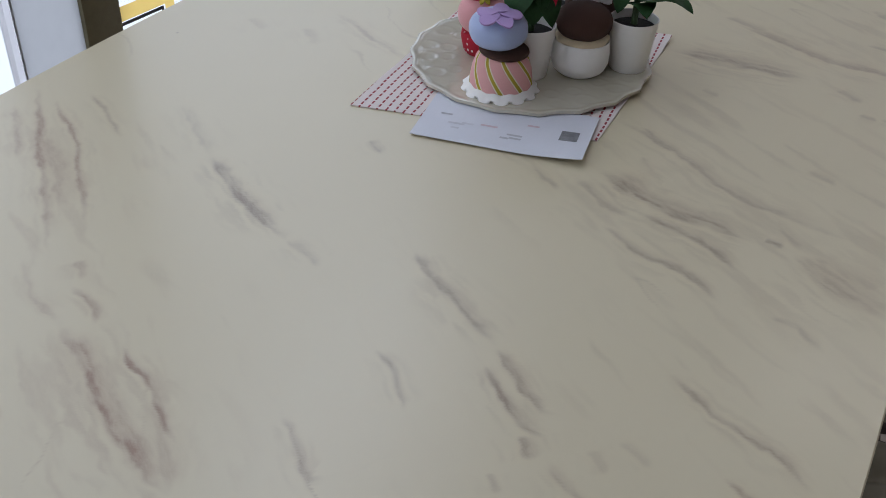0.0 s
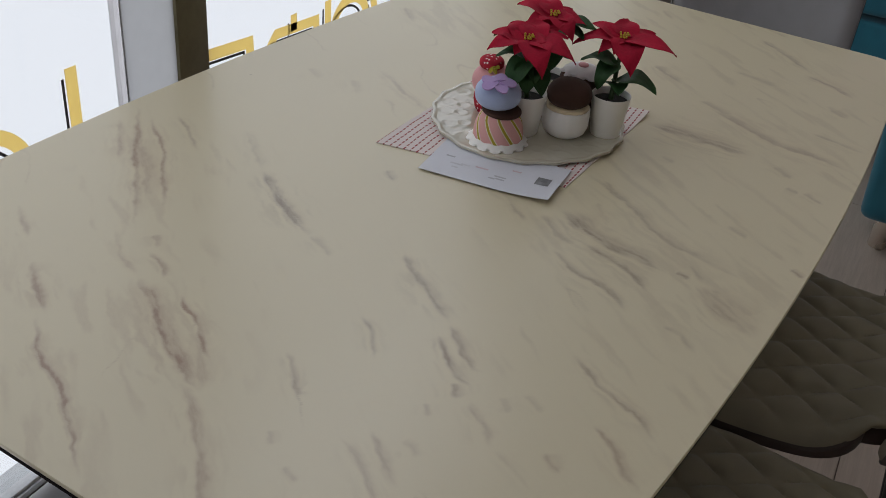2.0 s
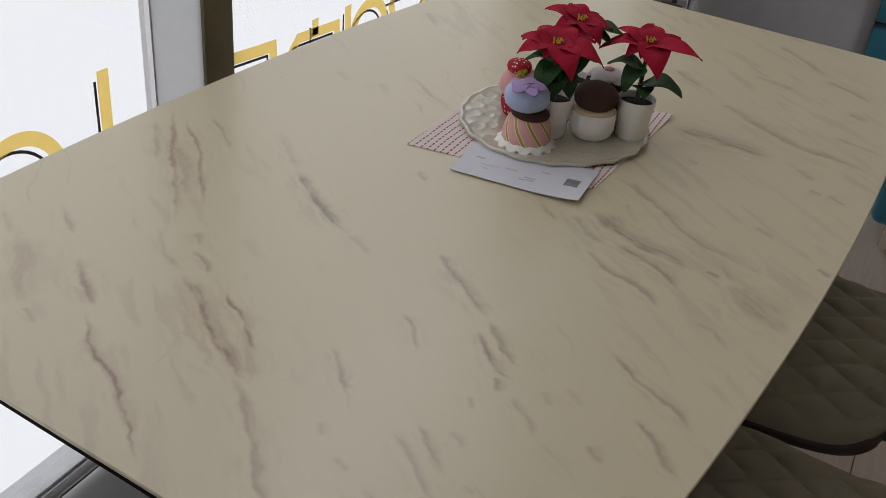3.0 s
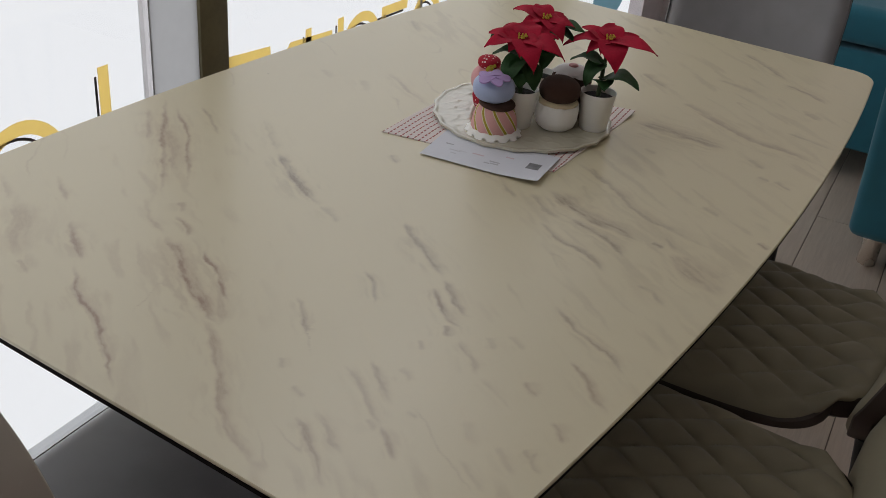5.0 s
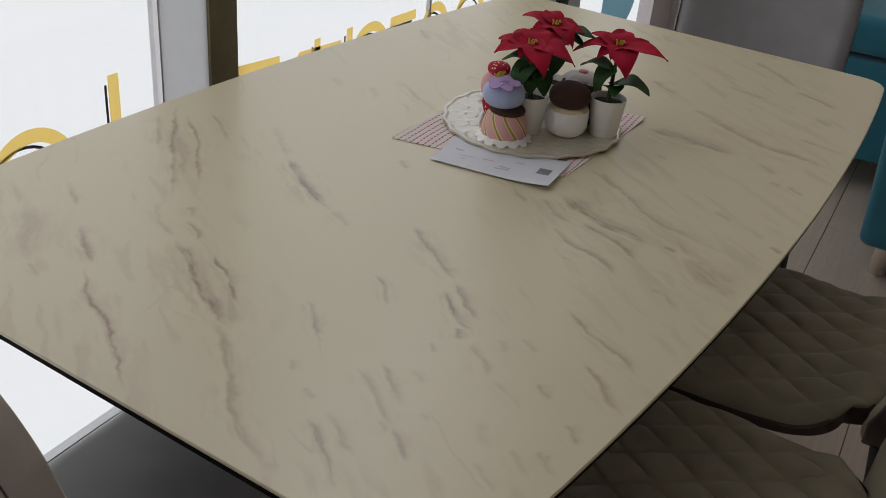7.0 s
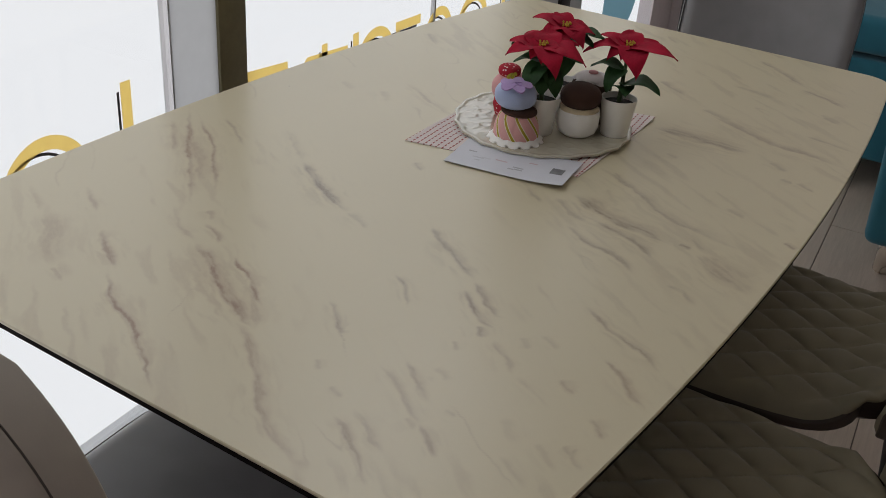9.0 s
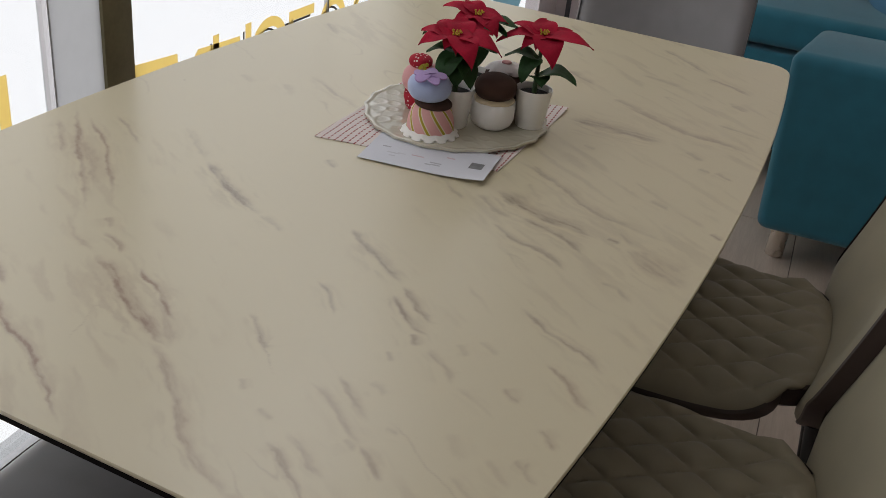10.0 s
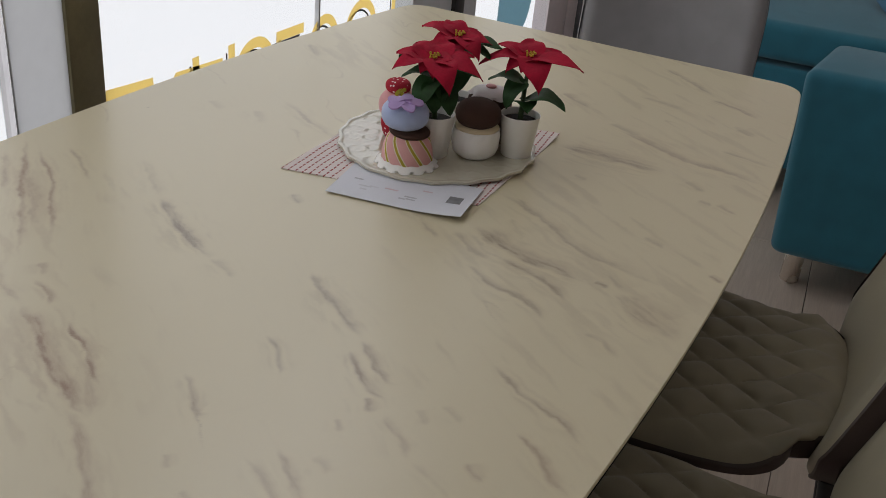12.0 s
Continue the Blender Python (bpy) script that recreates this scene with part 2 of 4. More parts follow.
def stone_field(x, y):
    """The strength of the veins and the warmth of their tone at places of the table top."""
    wx = x + 0.010 * (layered(x, y, 20, 2, 1) - 0.5) + 0.0046 * (layered(x, y, 95, 2, 5) - 0.5)
    wy = y + 0.010 * (layered(x, y, 20, 2, 11) - 0.5) + 0.0046 * (layered(x, y, 95, 2, 15) - 0.5)
    # faint streaks run along the veins, about 35 degrees off the table's length
    c, sn = math.cos(radians(35)), math.sin(radians(35))
    along, across = wx * c - wy * sn, wx * sn + wy * c
    streak = layered(along * 0.16, across, 70, 3, 21)
    mask, warmth = np.zeros_like(x), np.full_like(x, 0.3)
    for strength, width, warm, points in VEINS:
        pts = np.array(points)
        lo, hi = pts.min(0) - 0.02 - 3 * width, pts.max(0) + 0.02 + 3 * width
        near = np.nonzero((x > lo[0]) & (x < hi[0]) & (y > lo[1]) & (y < hi[1]))[0]
        if not len(near):
            continue
        qx, qy = wx[near], wy[near]
        best, side, run = np.full(len(near), 9.0), np.zeros(len(near)), np.zeros(len(near))
        lengths = np.hypot(*np.diff(pts, axis=0).T)
        done = 0.0
        for (ax, ay), (bx, by), length in zip(pts, pts[1:], lengths):
            dx, dy = (bx - ax) / length, (by - ay) / length
            u = np.clip((qx - ax) * dx + (qy - ay) * dy, 0, length)
            ex, ey = qx - ax - u * dx, qy - ay - u * dy
            gap, v = np.hypot(ex, ey), ey * dx - ex * dy
            closer = gap < best
            best, side, run = np.where(closer, gap, best), np.where(closer, v, side), np.where(closer, done + u, run)
            done += length
        t = run / done
        taper = smooth(t, -0.03, 0.20) * smooth(t, 1.03, 0.72)
        # strands follow the vein itself, and its width swells and shrinks along the way
        off = 3.7 * points[0][0] + 5.1 * points[0][1]
        swell = layered(run + off, side * 0, 34, 2, 81)
        strand = layered(run * 0.16 + off, side, 210, 2, 91)
        w = width * (0.35 + 0.65 * taper) * (0.65 + 0.95 * swell)
        edge = side + 0.35 * w * (strand - 0.5)
        body = np.exp(-(np.abs(edge) / np.where(edge > 0, 0.90 * w, 0.28 * w + 0.0011)) ** 2) * (0.50 + 0.65 * smooth(strand, 0.28, 0.70))
        halo = 0.36 * np.exp(-(best / (2.2 * w + 0.002)) ** 2) * smooth(strand, 0.42, 0.72)
        core = 0.62 * np.exp(-(best / (0.0014 + 0.07 * w)) ** 2) * smooth(swell, 0.35, 0.62)
        m = min(1.0, (1.28 if done > 0.06 else 0.95) * strength) * taper * np.clip(body + core, halo, 1.0)
        grow = m > mask[near]
        mask[near] = np.where(grow, m, mask[near])
        warmth[near] = np.where(grow, warm, warmth[near])
    # faint clouds and hair lines between the veins
    cloud = 0.20 * smooth(streak, 0.56, 0.78) * smooth(layered(x, y, 5, 2, 41), 0.42, 0.66)
    hair = 0.26 * np.exp(-((layered(along * 0.3, across, 13, 3, 51) - 0.5) / 0.006) ** 2) * smooth(layered(x, y, 8, 2, 61), 0.56, 0.70)
    return np.clip(np.maximum(mask, np.maximum(cloud, hair)), 0, 1), warmth


def marble():
    """Warm white stone with taupe veins that run across the top."""
    g = Graph("marble_top")
    p = g.coords.outputs["Object"]
    field = g.nodes.new("ShaderNodeAttribute")
    field.attribute_name = "stone"
    pick = g.nodes.new("ShaderNodeSeparateColor")
    g.links.new(field.outputs["Color"], pick.inputs[0])
    turn = g.nodes.new("ShaderNodeMapping")
    turn.inputs["Rotation"].default_value = (0, 0, radians(35))
    g.links.new(p, turn.inputs["Vector"])
    fibre = g.noise(330, 3, 0.6, g.vec("MULTIPLY", turn.outputs[0], (0.35, 1.0, 1.0)))
    total = g.math("MULTIPLY", pick.outputs[0], g.ramp(fibre, 0.3, 0.7, 0.82, 1.12))
    dots = g.nodes.new("ShaderNodeTexVoronoi")
    dots.inputs["Scale"].default_value = 11
    g.links.new(g.vec("ADD", p, g.scale(g.noise(150, 4, 0.7, p, True), 0.004)), dots.inputs["Vector"])
    chance = g.nodes.new("ShaderNodeSeparateColor")
    g.links.new(dots.outputs["Color"], chance.inputs[0])
    fleck = g.math("MULTIPLY", g.ramp(dots.outputs["Distance"], 0.014, 0.036, 0.5, 0.0), g.math("GREATER_THAN", chance.outputs[0], 0.72))
    total = g.math("MINIMUM", g.math("MAXIMUM", total, fleck), 1.0)
    base = g.mix(g.noise(3.0, 3), (0.630, 0.553, 0.370), (0.674, 0.599, 0.408))
    tone = g.mix(pick.outputs[1], (0.284, 0.212, 0.140), (0.330, 0.208, 0.130))
    g.bump(g.noise(500, 2), 0.04, 0.0003)
    return g.end(g.mix(total, base, tone), 0.34, 0.0, Specular_IOR_Level=1.0, Coat_Weight=0.15, Coat_Roughness=0.10)


def napkin_cloth():
    """White cotton with rows of red running stitches."""
    g = Graph("striped_cloth")
    sep = g.nodes.new("ShaderNodeSeparateXYZ")
    wob = g.scale(g.vec("SUBTRACT", g.noise(30, 2, 0.5, None, True), (0.5, 0.5, 0.5)), 0.003)
    g.links.new(g.vec("ADD", g.coords.outputs["Object"], wob), sep.inputs[0])
    row = g.math("MULTIPLY", sep.outputs[0], 1 / 0.0094)
    cell = g.math("FRACT", g.math("ADD", row, 50.0))
    line = g.ramp(g.math("ABSOLUTE", g.math("SUBTRACT", cell, 0.5)), 0.095, 0.135, 1.0, 0.0)
    shift = g.math("MULTIPLY", g.math("FLOOR", g.math("ADD", row, 50.0)), 0.37)
    dash = g.math("FRACT", g.math("ADD", g.math("MULTIPLY", sep.outputs[1], 1 / 0.0092), g.math("ADD", shift, 50.0)))
    on = g.math("MULTIPLY", line, g.ramp(dash, 0.30, 0.36))
    weave = g.noise(1400, 2)
    base = g.mix(weave, (0.74, 0.65, 0.61), (0.84, 0.76, 0.72))
    g.bump(weave, 0.3, 0.0006)
    return g.end(g.mix(g.math("MULTIPLY", on, 0.95), base, (0.30, 0.014, 0.026)), 0.9)


def striped_felt():
    """Pink felt with slanting olive stripes, edged white."""
    g = Graph("striped_felt")
    sep = g.nodes.new("ShaderNodeSeparateXYZ")
    g.links.new(g.coords.outputs["Object"], sep.inputs[0])
    ang = g.math("ARCTAN2", sep.outputs[1], sep.outputs[0])
    s = g.math("ADD", g.math("MULTIPLY", ang, 9 / (2 * math.pi)), g.math("MULTIPLY", sep.outputs[2], 30.0))
    d = g.math("ABSOLUTE", g.math("SUBTRACT", g.math("FRACT", g.math("ADD", s, 20.0)), 0.5))
    olive, white = g.ramp(d, 0.085, 0.105, 1.0, 0.0), g.ramp(d, 0.14, 0.17, 1.0, 0.0)
    fuzz = g.noise(1200, 2)
    pink = g.mix(fuzz, (0.66, 0.33, 0.31), (0.78, 0.43, 0.40))
    col = g.mix(olive, g.mix(white, pink, (0.76, 0.70, 0.55)), (0.42, 0.33, 0.03))
    g.bump(fuzz, 0.4, 0.0008)
    return g.end(col, 0.95)


def dotted_felt(name, colour, dot, step):
    g = Graph(name)
    n = g.nodes.new("ShaderNodeTexVoronoi")
    n.inputs["Scale"].default_value, n.inputs["Randomness"].default_value = 1 / step, 0.45
    g.links.new(g.coords.outputs["Object"], n.inputs["Vector"])
    fuzz = g.noise(1200, 2)
    g.bump(fuzz, 0.4, 0.0008)
    return g.end(g.mix(g.ramp(n.outputs["Distance"], 0.20, 0.27, 1.0, 0.0), g.mix(fuzz, shade(colour, 0.85), shade(colour, 1.1)), dot), 0.95)


def plank_wood():
    """Grey-brown laminate, each board a little different."""
    g = Graph("laminate")
    info = g.nodes.new("ShaderNodeObjectInfo")
    p = g.vec("ADD", g.coords.outputs["Object"], g.scale(info.outputs["Location"], 3.7))
    grain = g.noise(16, 5, 0.6, g.vec("MULTIPLY", p, (6.0, 0.35, 1.0)))
    fine = g.noise(90, 3, 0.6, g.vec("MULTIPLY", p, (5.0, 0.2, 1.0)))
    f = g.math("ADD", g.math("MULTIPLY", grain, 0.6), g.math("MULTIPLY", fine, 0.4))
    col = g.mix(g.ramp(f, 0.3, 0.7), (0.45, 0.368, 0.300), (0.57, 0.480, 0.400))
    col = g.mix(g.math("MULTIPLY", info.outputs["Random"], 0.35), col, (0.53, 0.44, 0.365))
    g.bump(fine, 0.12, 0.0005)
    return g.end(col, g.ramp(grain, 0.3, 0.7, 0.32, 0.45))


def leather(name, colour, rough=0.5, pores=420.0):
    g = Graph(name)
    n = g.nodes.new("ShaderNodeTexVoronoi")
    n.inputs["Scale"].default_value = pores
    g.links.new(g.coords.outputs["Object"], n.inputs["Vector"])
    big = g.noise(9, 3)
    col = g.mix(g.ramp(big, 0.3, 0.7), shade(colour, 0.9), shade(colour, 1.1))
    g.bump(n.outputs["Distance"], 0.12, 0.0005)
    return g.end(col, g.ramp(big, 0.3, 0.7, rough - 0.05, rough + 0.07))


def glowing(name, colour, strength):
    g = Graph(name)
    e = g.nodes.new("ShaderNodeEmission")
    n = g.noise(0.9, 2)
    g.links.new(g.mix(n, shade(colour, 0.97), colour), e.inputs[0])
    e.inputs[1].default_value = strength
    g.links.new(e.outputs[0], g.out.inputs[0])
    return g.mat


def backlit(name, colour):
    """Film on the glass, or a brightened post part, through which the daylight comes."""
    g = Graph(name)
    t, d, m = g.nodes.new("ShaderNodeBsdfTranslucent"), g.nodes.new("ShaderNodeBsdfDiffuse"), g.nodes.new("ShaderNodeMixShader")
    n = g.noise(40, 3)
    col = g.mix(n, shade(colour, 0.95), shade(colour, 1.03))
    g.links.new(col, t.inputs[0])
    g.links.new(col, d.inputs[0])
    m.inputs[0].default_value = 0.08
    g.links.new(t.outputs[0], m.inputs[1])
    g.links.new(d.outputs[0], m.inputs[2])
    g.links.new(m.outputs[0], g.out.inputs[0])
    return g.mat


def window_glass():
    g = Graph("window_glass")
    t, gl, m = (g.nodes.new(k) for k in ("ShaderNodeBsdfTransparent", "ShaderNodeBsdfGlossy", "ShaderNodeMixShader"))
    t.inputs[0].default_value = (0.96, 0.98, 0.98, 1)
    gl.inputs[1].default_value = 0.03
    m.inputs[0].default_value = 0.03
    g.links.new(t.outputs[0], m.inputs[1])
    g.links.new(gl.outputs[0], m.inputs[2])
    g.links.new(m.outputs[0], g.out.inputs[0])
    return g.mat


MARBLE = marble()
DARK_EDGE = plain("dark_edge", (0.010, 0.007, 0.006), 0.8, Specular_IOR_Level=0.08)
BLACK_METAL = plain("black_metal", (0.012, 0.011, 0.011), 0.4, 0.0)
TAUPE = leather("taupe_leather", (0.255, 0.222, 0.152), 0.55)
BROWN_BAND = leather("brown_leather", (0.055, 0.036, 0.030), 0.5)
GREY_LEATHER = leather("grey_leather", (0.225, 0.215, 0.217), 0.42)
# same grey leather; the light on the chair's back is put into its tone
GREY_LEATHER_LIT = leather("grey_leather_lit", (0.50, 0.46, 0.40), 0.5)
THREAD = plain("thread", (0.09, 0.08, 0.07), 0.8)
TEAL = fabric("teal_fabric", (0.014, 0.138, 0.196), 700, 0.85, 0.12, 0.25)
TEAL_DARK = fabric("dark_teal_fabric", (0.02, 0.12, 0.21), 700, 0.85, 0.12, 0.2)
CHROME = plain("brushed_chrome", (0.78, 0.72, 0.66), 0.24, 1.0, 200, 0.03, 0.0)
ALUMINIUM = plain("aluminium", (0.60, 0.61, 0.62), 0.35, 0.35, 150)
BRONZE = plain("bronze_post", (0.25, 0.22, 0.12), 0.4, 0.1, 90)
GREY_POST = plain("grey_panel", (0.70, 0.71, 0.72), 0.4, 0.0, 40, 0.05)
SEAL = plain("rubber_seal", (0.10, 0.10, 0.11), 0.6)
LAMINATE = plank_wood()
JOINT = plain("floor_joint", (0.20, 0.165, 0.14), 0.8)
WALL = plain("wall_paint", (0.68, 0.61, 0.62), 0.8, 0.0, 120, 0.05, 0.1)
CEILING = plain("ceiling_paint", (0.75, 0.74, 0.72), 0.85, 0.0, 120, 0.04)
GLASS = window_glass()
STREET = glowing("street_glare", (0.90, 0.925, 1.0), DAY)
YELLOW_FILM = backlit("yellow_film", (1.0, 0.83, 0.45))
# translucent only so that daylight from behind brightens the post's grey face
GREY_BACKLIT = backlit("grey_backlit", (0.66, 0.67, 0.67))
# lets daylight through the post's aluminium edge to make it whiter
WHITE_BACKLIT = backlit("white_backlit", (0.97, 0.97, 0.98))
DARK_FILM = plain("dark_film", (0.13, 0.13, 0.15), 0.6)
CLOTH = napkin_cloth()
PAPER = plain("card_paper", (0.68, 0.69, 0.74), 0.55, 0, 300, 0.02, 0.05)
INK_GREY = plain("grey_ink", (0.44, 0.44, 0.47), 0.7)
INK_PALE = plain("pale_ink", (0.60, 0.60, 0.64), 0.7)
INK_PINK = plain("pink_ink", (0.64, 0.50, 0.54), 0.7)
INK_DARK = plain("dark_ink", (0.22, 0.22, 0.23), 0.7, 0, 900, 0.3)
GLAZE = plain("cream_glaze", (0.53, 0.495, 0.385), 0.08, 0, 40, 0.05, 0.12, 0.002, Specular_IOR_Level=0.6, Coat_Weight=1.0, Coat_Roughness=0.02, Coat_IOR=1.6)
POT = plain("white_pot", (0.86, 0.84, 0.79), 0.38, 0, 40, 0.03)
SOIL = plain("dark_soil", (0.018, 0.016, 0.013), 0.95, 0, 300, 0.4, 0.8, 0.004)
PETAL = plain("red_petal", (0.36, 0.008, 0.030), 0.8, 0, 260, 0.22, 0.4, 0.001, Specular_IOR_Level=0.2)
LEAF = plain("green_leaf", (0.022, 0.064, 0.018), 0.65, 0, 200, 0.25, 0.4, 0.001, Specular_IOR_Level=0.25)
STEM = plain("green_stem", (0.05, 0.09, 0.03), 0.6)
POLLEN = plain("yellow_pollen", (0.50, 0.34, 0.03), 0.8, 0, 400, 0.25)
BLUE_FELT = fabric("blue_felt", (0.40, 0.47, 0.68), 1300, 0.95, 0.08)
LILAC_FELT = fabric("lilac_felt", (0.46, 0.31, 0.60), 1300, 0.95, 0.08)
PINK_FELT = fabric("pink_felt", (0.70, 0.33, 0.33), 1300, 0.95, 0.08)
WHITE_FELT = fabric("white_felt", (0.88, 0.86, 0.81), 1300, 0.95, 0.05)
GREY_FELT = fabric("grey_felt", (0.80, 0.76, 0.75), 1300, 0.95, 0.05)
CREAM_FELT = fabric("cream_felt", (0.68, 0.56, 0.36), 1300, 0.95, 0.08)
BROWN_FELT = fabric("brown_felt", (0.060, 0.026, 0.016), 1300, 0.95, 0.15, 0.03)
STRIPED = striped_felt()
RED_DOTS = dotted_felt("red_dotted_felt", (0.42, 0.012, 0.03), (0.80, 0.70, 0.68), 0.0062)
GREEN_FELT = fabric("lime_felt", (0.48, 0.40, 0.04), 1300, 0.95, 0.1)
TEAL_FILM = backlit("teal_film", (0.36, 0.50, 0.55))


# ---- mesh helpers ----
def shift_uv(bm):
    bmesh.ops.recalc_face_normals(bm, faces=bm.faces)
    return bm


def mesh_of(name, bm, material, smooth=True):
    shift_uv(bm)
    me = bpy.data.meshes.new(name)
    bm.to_mesh(me)
    bm.free()
    me.materials.append(material)
    for poly in me.polygons:
        poly.use_smooth = smooth
    if smooth:
        me.set_sharp_from_angle(angle=radians(42))
    return me


def part(name, bm, material, parent=None, label="", at=None, smooth=True):
    ob = new(name, mesh_of(name, bm, material, smooth))
    ob.parent = parent
    if at is not None:
        ob.matrix_basis = at
    return tagged(ob, label)


def thing(name, label, category, at, group="", kind=""):
    ob = new(name)
    ob.empty_display_size = 0.1
    ob.matrix_basis = at
    return tagged(ob, label, category, group, kind)


def box(w, d, h, bevel=0.0, at=(0, 0, 0), seg=2):
    """A box round (x, y), standing on z, with its edges rounded."""
    bm = bmesh.new()
    bmesh.ops.create_cube(bm, size=1)
    bmesh.ops.scale(bm, vec=(w, d, h), verts=bm.verts)
    bmesh.ops.translate(bm, vec=(at[0], at[1], at[2] + h / 2), verts=bm.verts)
    if bevel:
        bmesh.ops.bevel(bm, geom=bm.edges[:], offset=bevel, segments=seg, affect="EDGES", profile=0.5)
    return bm


def spun(profile, seg=40, ripple=None):
    """A turned body from (radius, z) pairs; ripple(angle, i) scales the radius."""
    bm = bmesh.new()
    rings = []
    for i, (r, z) in enumerate(profile):
        if r < 1e-6:
            rings.append([bm.verts.new((0, 0, z))])
            continue
        ring = []
        for j in range(seg):
            a = 2 * math.pi * j / seg
            k = ripple(a, i) if ripple else 1.0
            ring.append(bm.verts.new((r * k * math.cos(a), r * k * math.sin(a), z)))
        rings.append(ring)
    for a, b in zip(rings, rings[1:]):
        for j in range(seg):
            k = (j + 1) % seg
            if len(a) == 1 and len(b) > 1:
                bm.faces.new((a[0], b[j], b[k]))
            elif len(b) == 1 and len(a) > 1:
                bm.faces.new((a[j], a[k], b[0]))
            elif len(a) > 1:
                bm.faces.new((a[j], a[k], b[k], b[j]))
    return bm


def grid(nu, nv, f):
    """A sheet of f(u, v), u and v from 0 to 1."""
    bm = bmesh.new()
    vs = [[bm.verts.new(f(i / nu, j / nv)) for j in range(nv + 1)] for i in range(nu + 1)]
    for i in range(nu):
        for j in range(nv):
            bm.faces.new((vs[i][j], vs[i + 1][j], vs[i + 1][j + 1], vs[i][j + 1]))
    return bm


def slab(outline, z0, z1, bevel=0.0):
    bm = bmesh.new()
    low = [bm.verts.new((x, y, z0)) for x, y in outline]
    high = [bm.verts.new((x, y, z1)) for x, y in outline]
    n = len(outline)
    top = bm.faces.new(high)
    bm.faces.new(low[::-1])
    for i in range(n):
        bm.faces.new((low[i], low[(i + 1) % n], high[(i + 1) % n], high[i]))
    if bevel:
        bmesh.ops.bevel(bm, geom=top.edges[:], offset=bevel, segments=3, affect="EDGES", profile=0.5)
    return bm


def tube(points, radii, seg=10):
    """A round bar through points, with a radius for each."""
    bm = bmesh.new()
    rings = []
    pts = [Vector(p) for p in points]
    for i, p in enumerate(pts):
        d = (pts[min(i + 1, len(pts) - 1)] - pts[max(i - 1, 0)]).normalized()
        q = d.to_track_quat("Z", "Y")
        rings.append([bm.verts.new(p + q @ Vector((radii[i] * math.cos(2 * math.pi * j / seg), radii[i] * math.sin(2 * math.pi * j / seg), 0))) for j in range(seg)])
    for a, b in zip(rings, rings[1:]):
        for j in range(seg):
            bm.faces.new((a[j], a[(j + 1) % seg], b[(j + 1) % seg], b[j]))
    bm.faces.new(rings[0][::-1])
    bm.faces.new(rings[-1])
    return bm


# ---- the room ----
WX = -0.775          # the window's plane
floor = tagged(new("floor", mesh_of("floor", box(5.2, 6.6, 0.1, 0, (1.75, 0.1, -0.106)), JOINT, False)), "grey-brown laminate floor with dark joints", "floor", kind="structure")


def wall(name, w, d, h, at, material=WALL, label="plain warm grey painted shop wall"):
    return tagged(new(name, mesh_of(name, box(w, d, h, 0, at), material, False)), label, "wall", kind="structure")


wall("wall_north", 5.4, 0.12, 2.9, (1.75, 3.36, -0.1))
wall("wall_south", 5.4, 0.12, 2.9, (1.75, -3.16, -0.1))
wall("wall_east", 0.12, 6.4, 2.9, (4.3, 0.1, -0.1))
tagged(new("ceiling", mesh_of("ceiling", box(5.4, 6.6, 0.1, 0, (1.75, 0.1, 2.8)), CEILING, False)), "plain white painted shop ceiling", "ceiling", kind="structure")
tagged(new("backdrop", mesh_of("backdrop", box(0.02, 5.8, 2.85, 0, (WX - 0.07, 0.1, 0.0)), STREET, False)), "overexposed bright street behind the shop window", "backdrop", kind="structure")
wall("wall_west", 0.16, 0.30, 2.9, (WX - 0.078, 1.735, -0.1), GREY_POST, "grey painted wall beside the shop window")
wall("wall_west", 0.16, 0.143, 2.9, (WX - 0.078, 2.0385, -0.1), GREY_POST, "grey painted wall beside the shop window")
wall("wall_west", 0.16, 0.30, 2.9, (WX - 0.078, 3.15, -0.1))
wall("wall_west", 0.16, 0.5, 2.9, (WX - 0.078, -2.95, -0.1), GREY_POST, "grey painted wall beside the shop window")


def shop_window(name, y0, y1):
    w = thing(name, "tall shop window with clear glass and aluminium frame", "window", pose(WX, (y0 + y1) / 2, 0), kind="structure")
    n = y1 - y0
    pane = part("pane", box(0.008, n - 0.02, 2.658, 0, (-0.006, 0, 0.047)), GLASS, w, "clear glass", smooth=False)
    pane.visible_shadow = False
    part("bottom_frame", box(0.05, n, 0.020, 0.004, (0.0, 0, 0.022)), ALUMINIUM, w, "satin aluminium rail")
    part("frame_bead", box(0.016, n, 0.008, 0.002, (0.012, 0, 0.042)), ALUMINIUM, w)
    part("sill", box(0.12, n, 0.022, 0.003, (0.0, 0, 0.0)), GREY_POST, w)
    part("top_frame", box(0.05, n, 0.09, 0.004, (0.0, 0, 2.705)), ALUMINIUM, w)
    return w


shop_window("window_1", -2.7, 0.085)
right_window = shop_window("window_2", 0.288, 1.585)
part("glass_joint", box(0.012, 0.007, 2.6, 0.001, (0.002, 1.03 - 0.9365, 0.09)), ALUMINIUM, right_window, "thin grey glass joint")

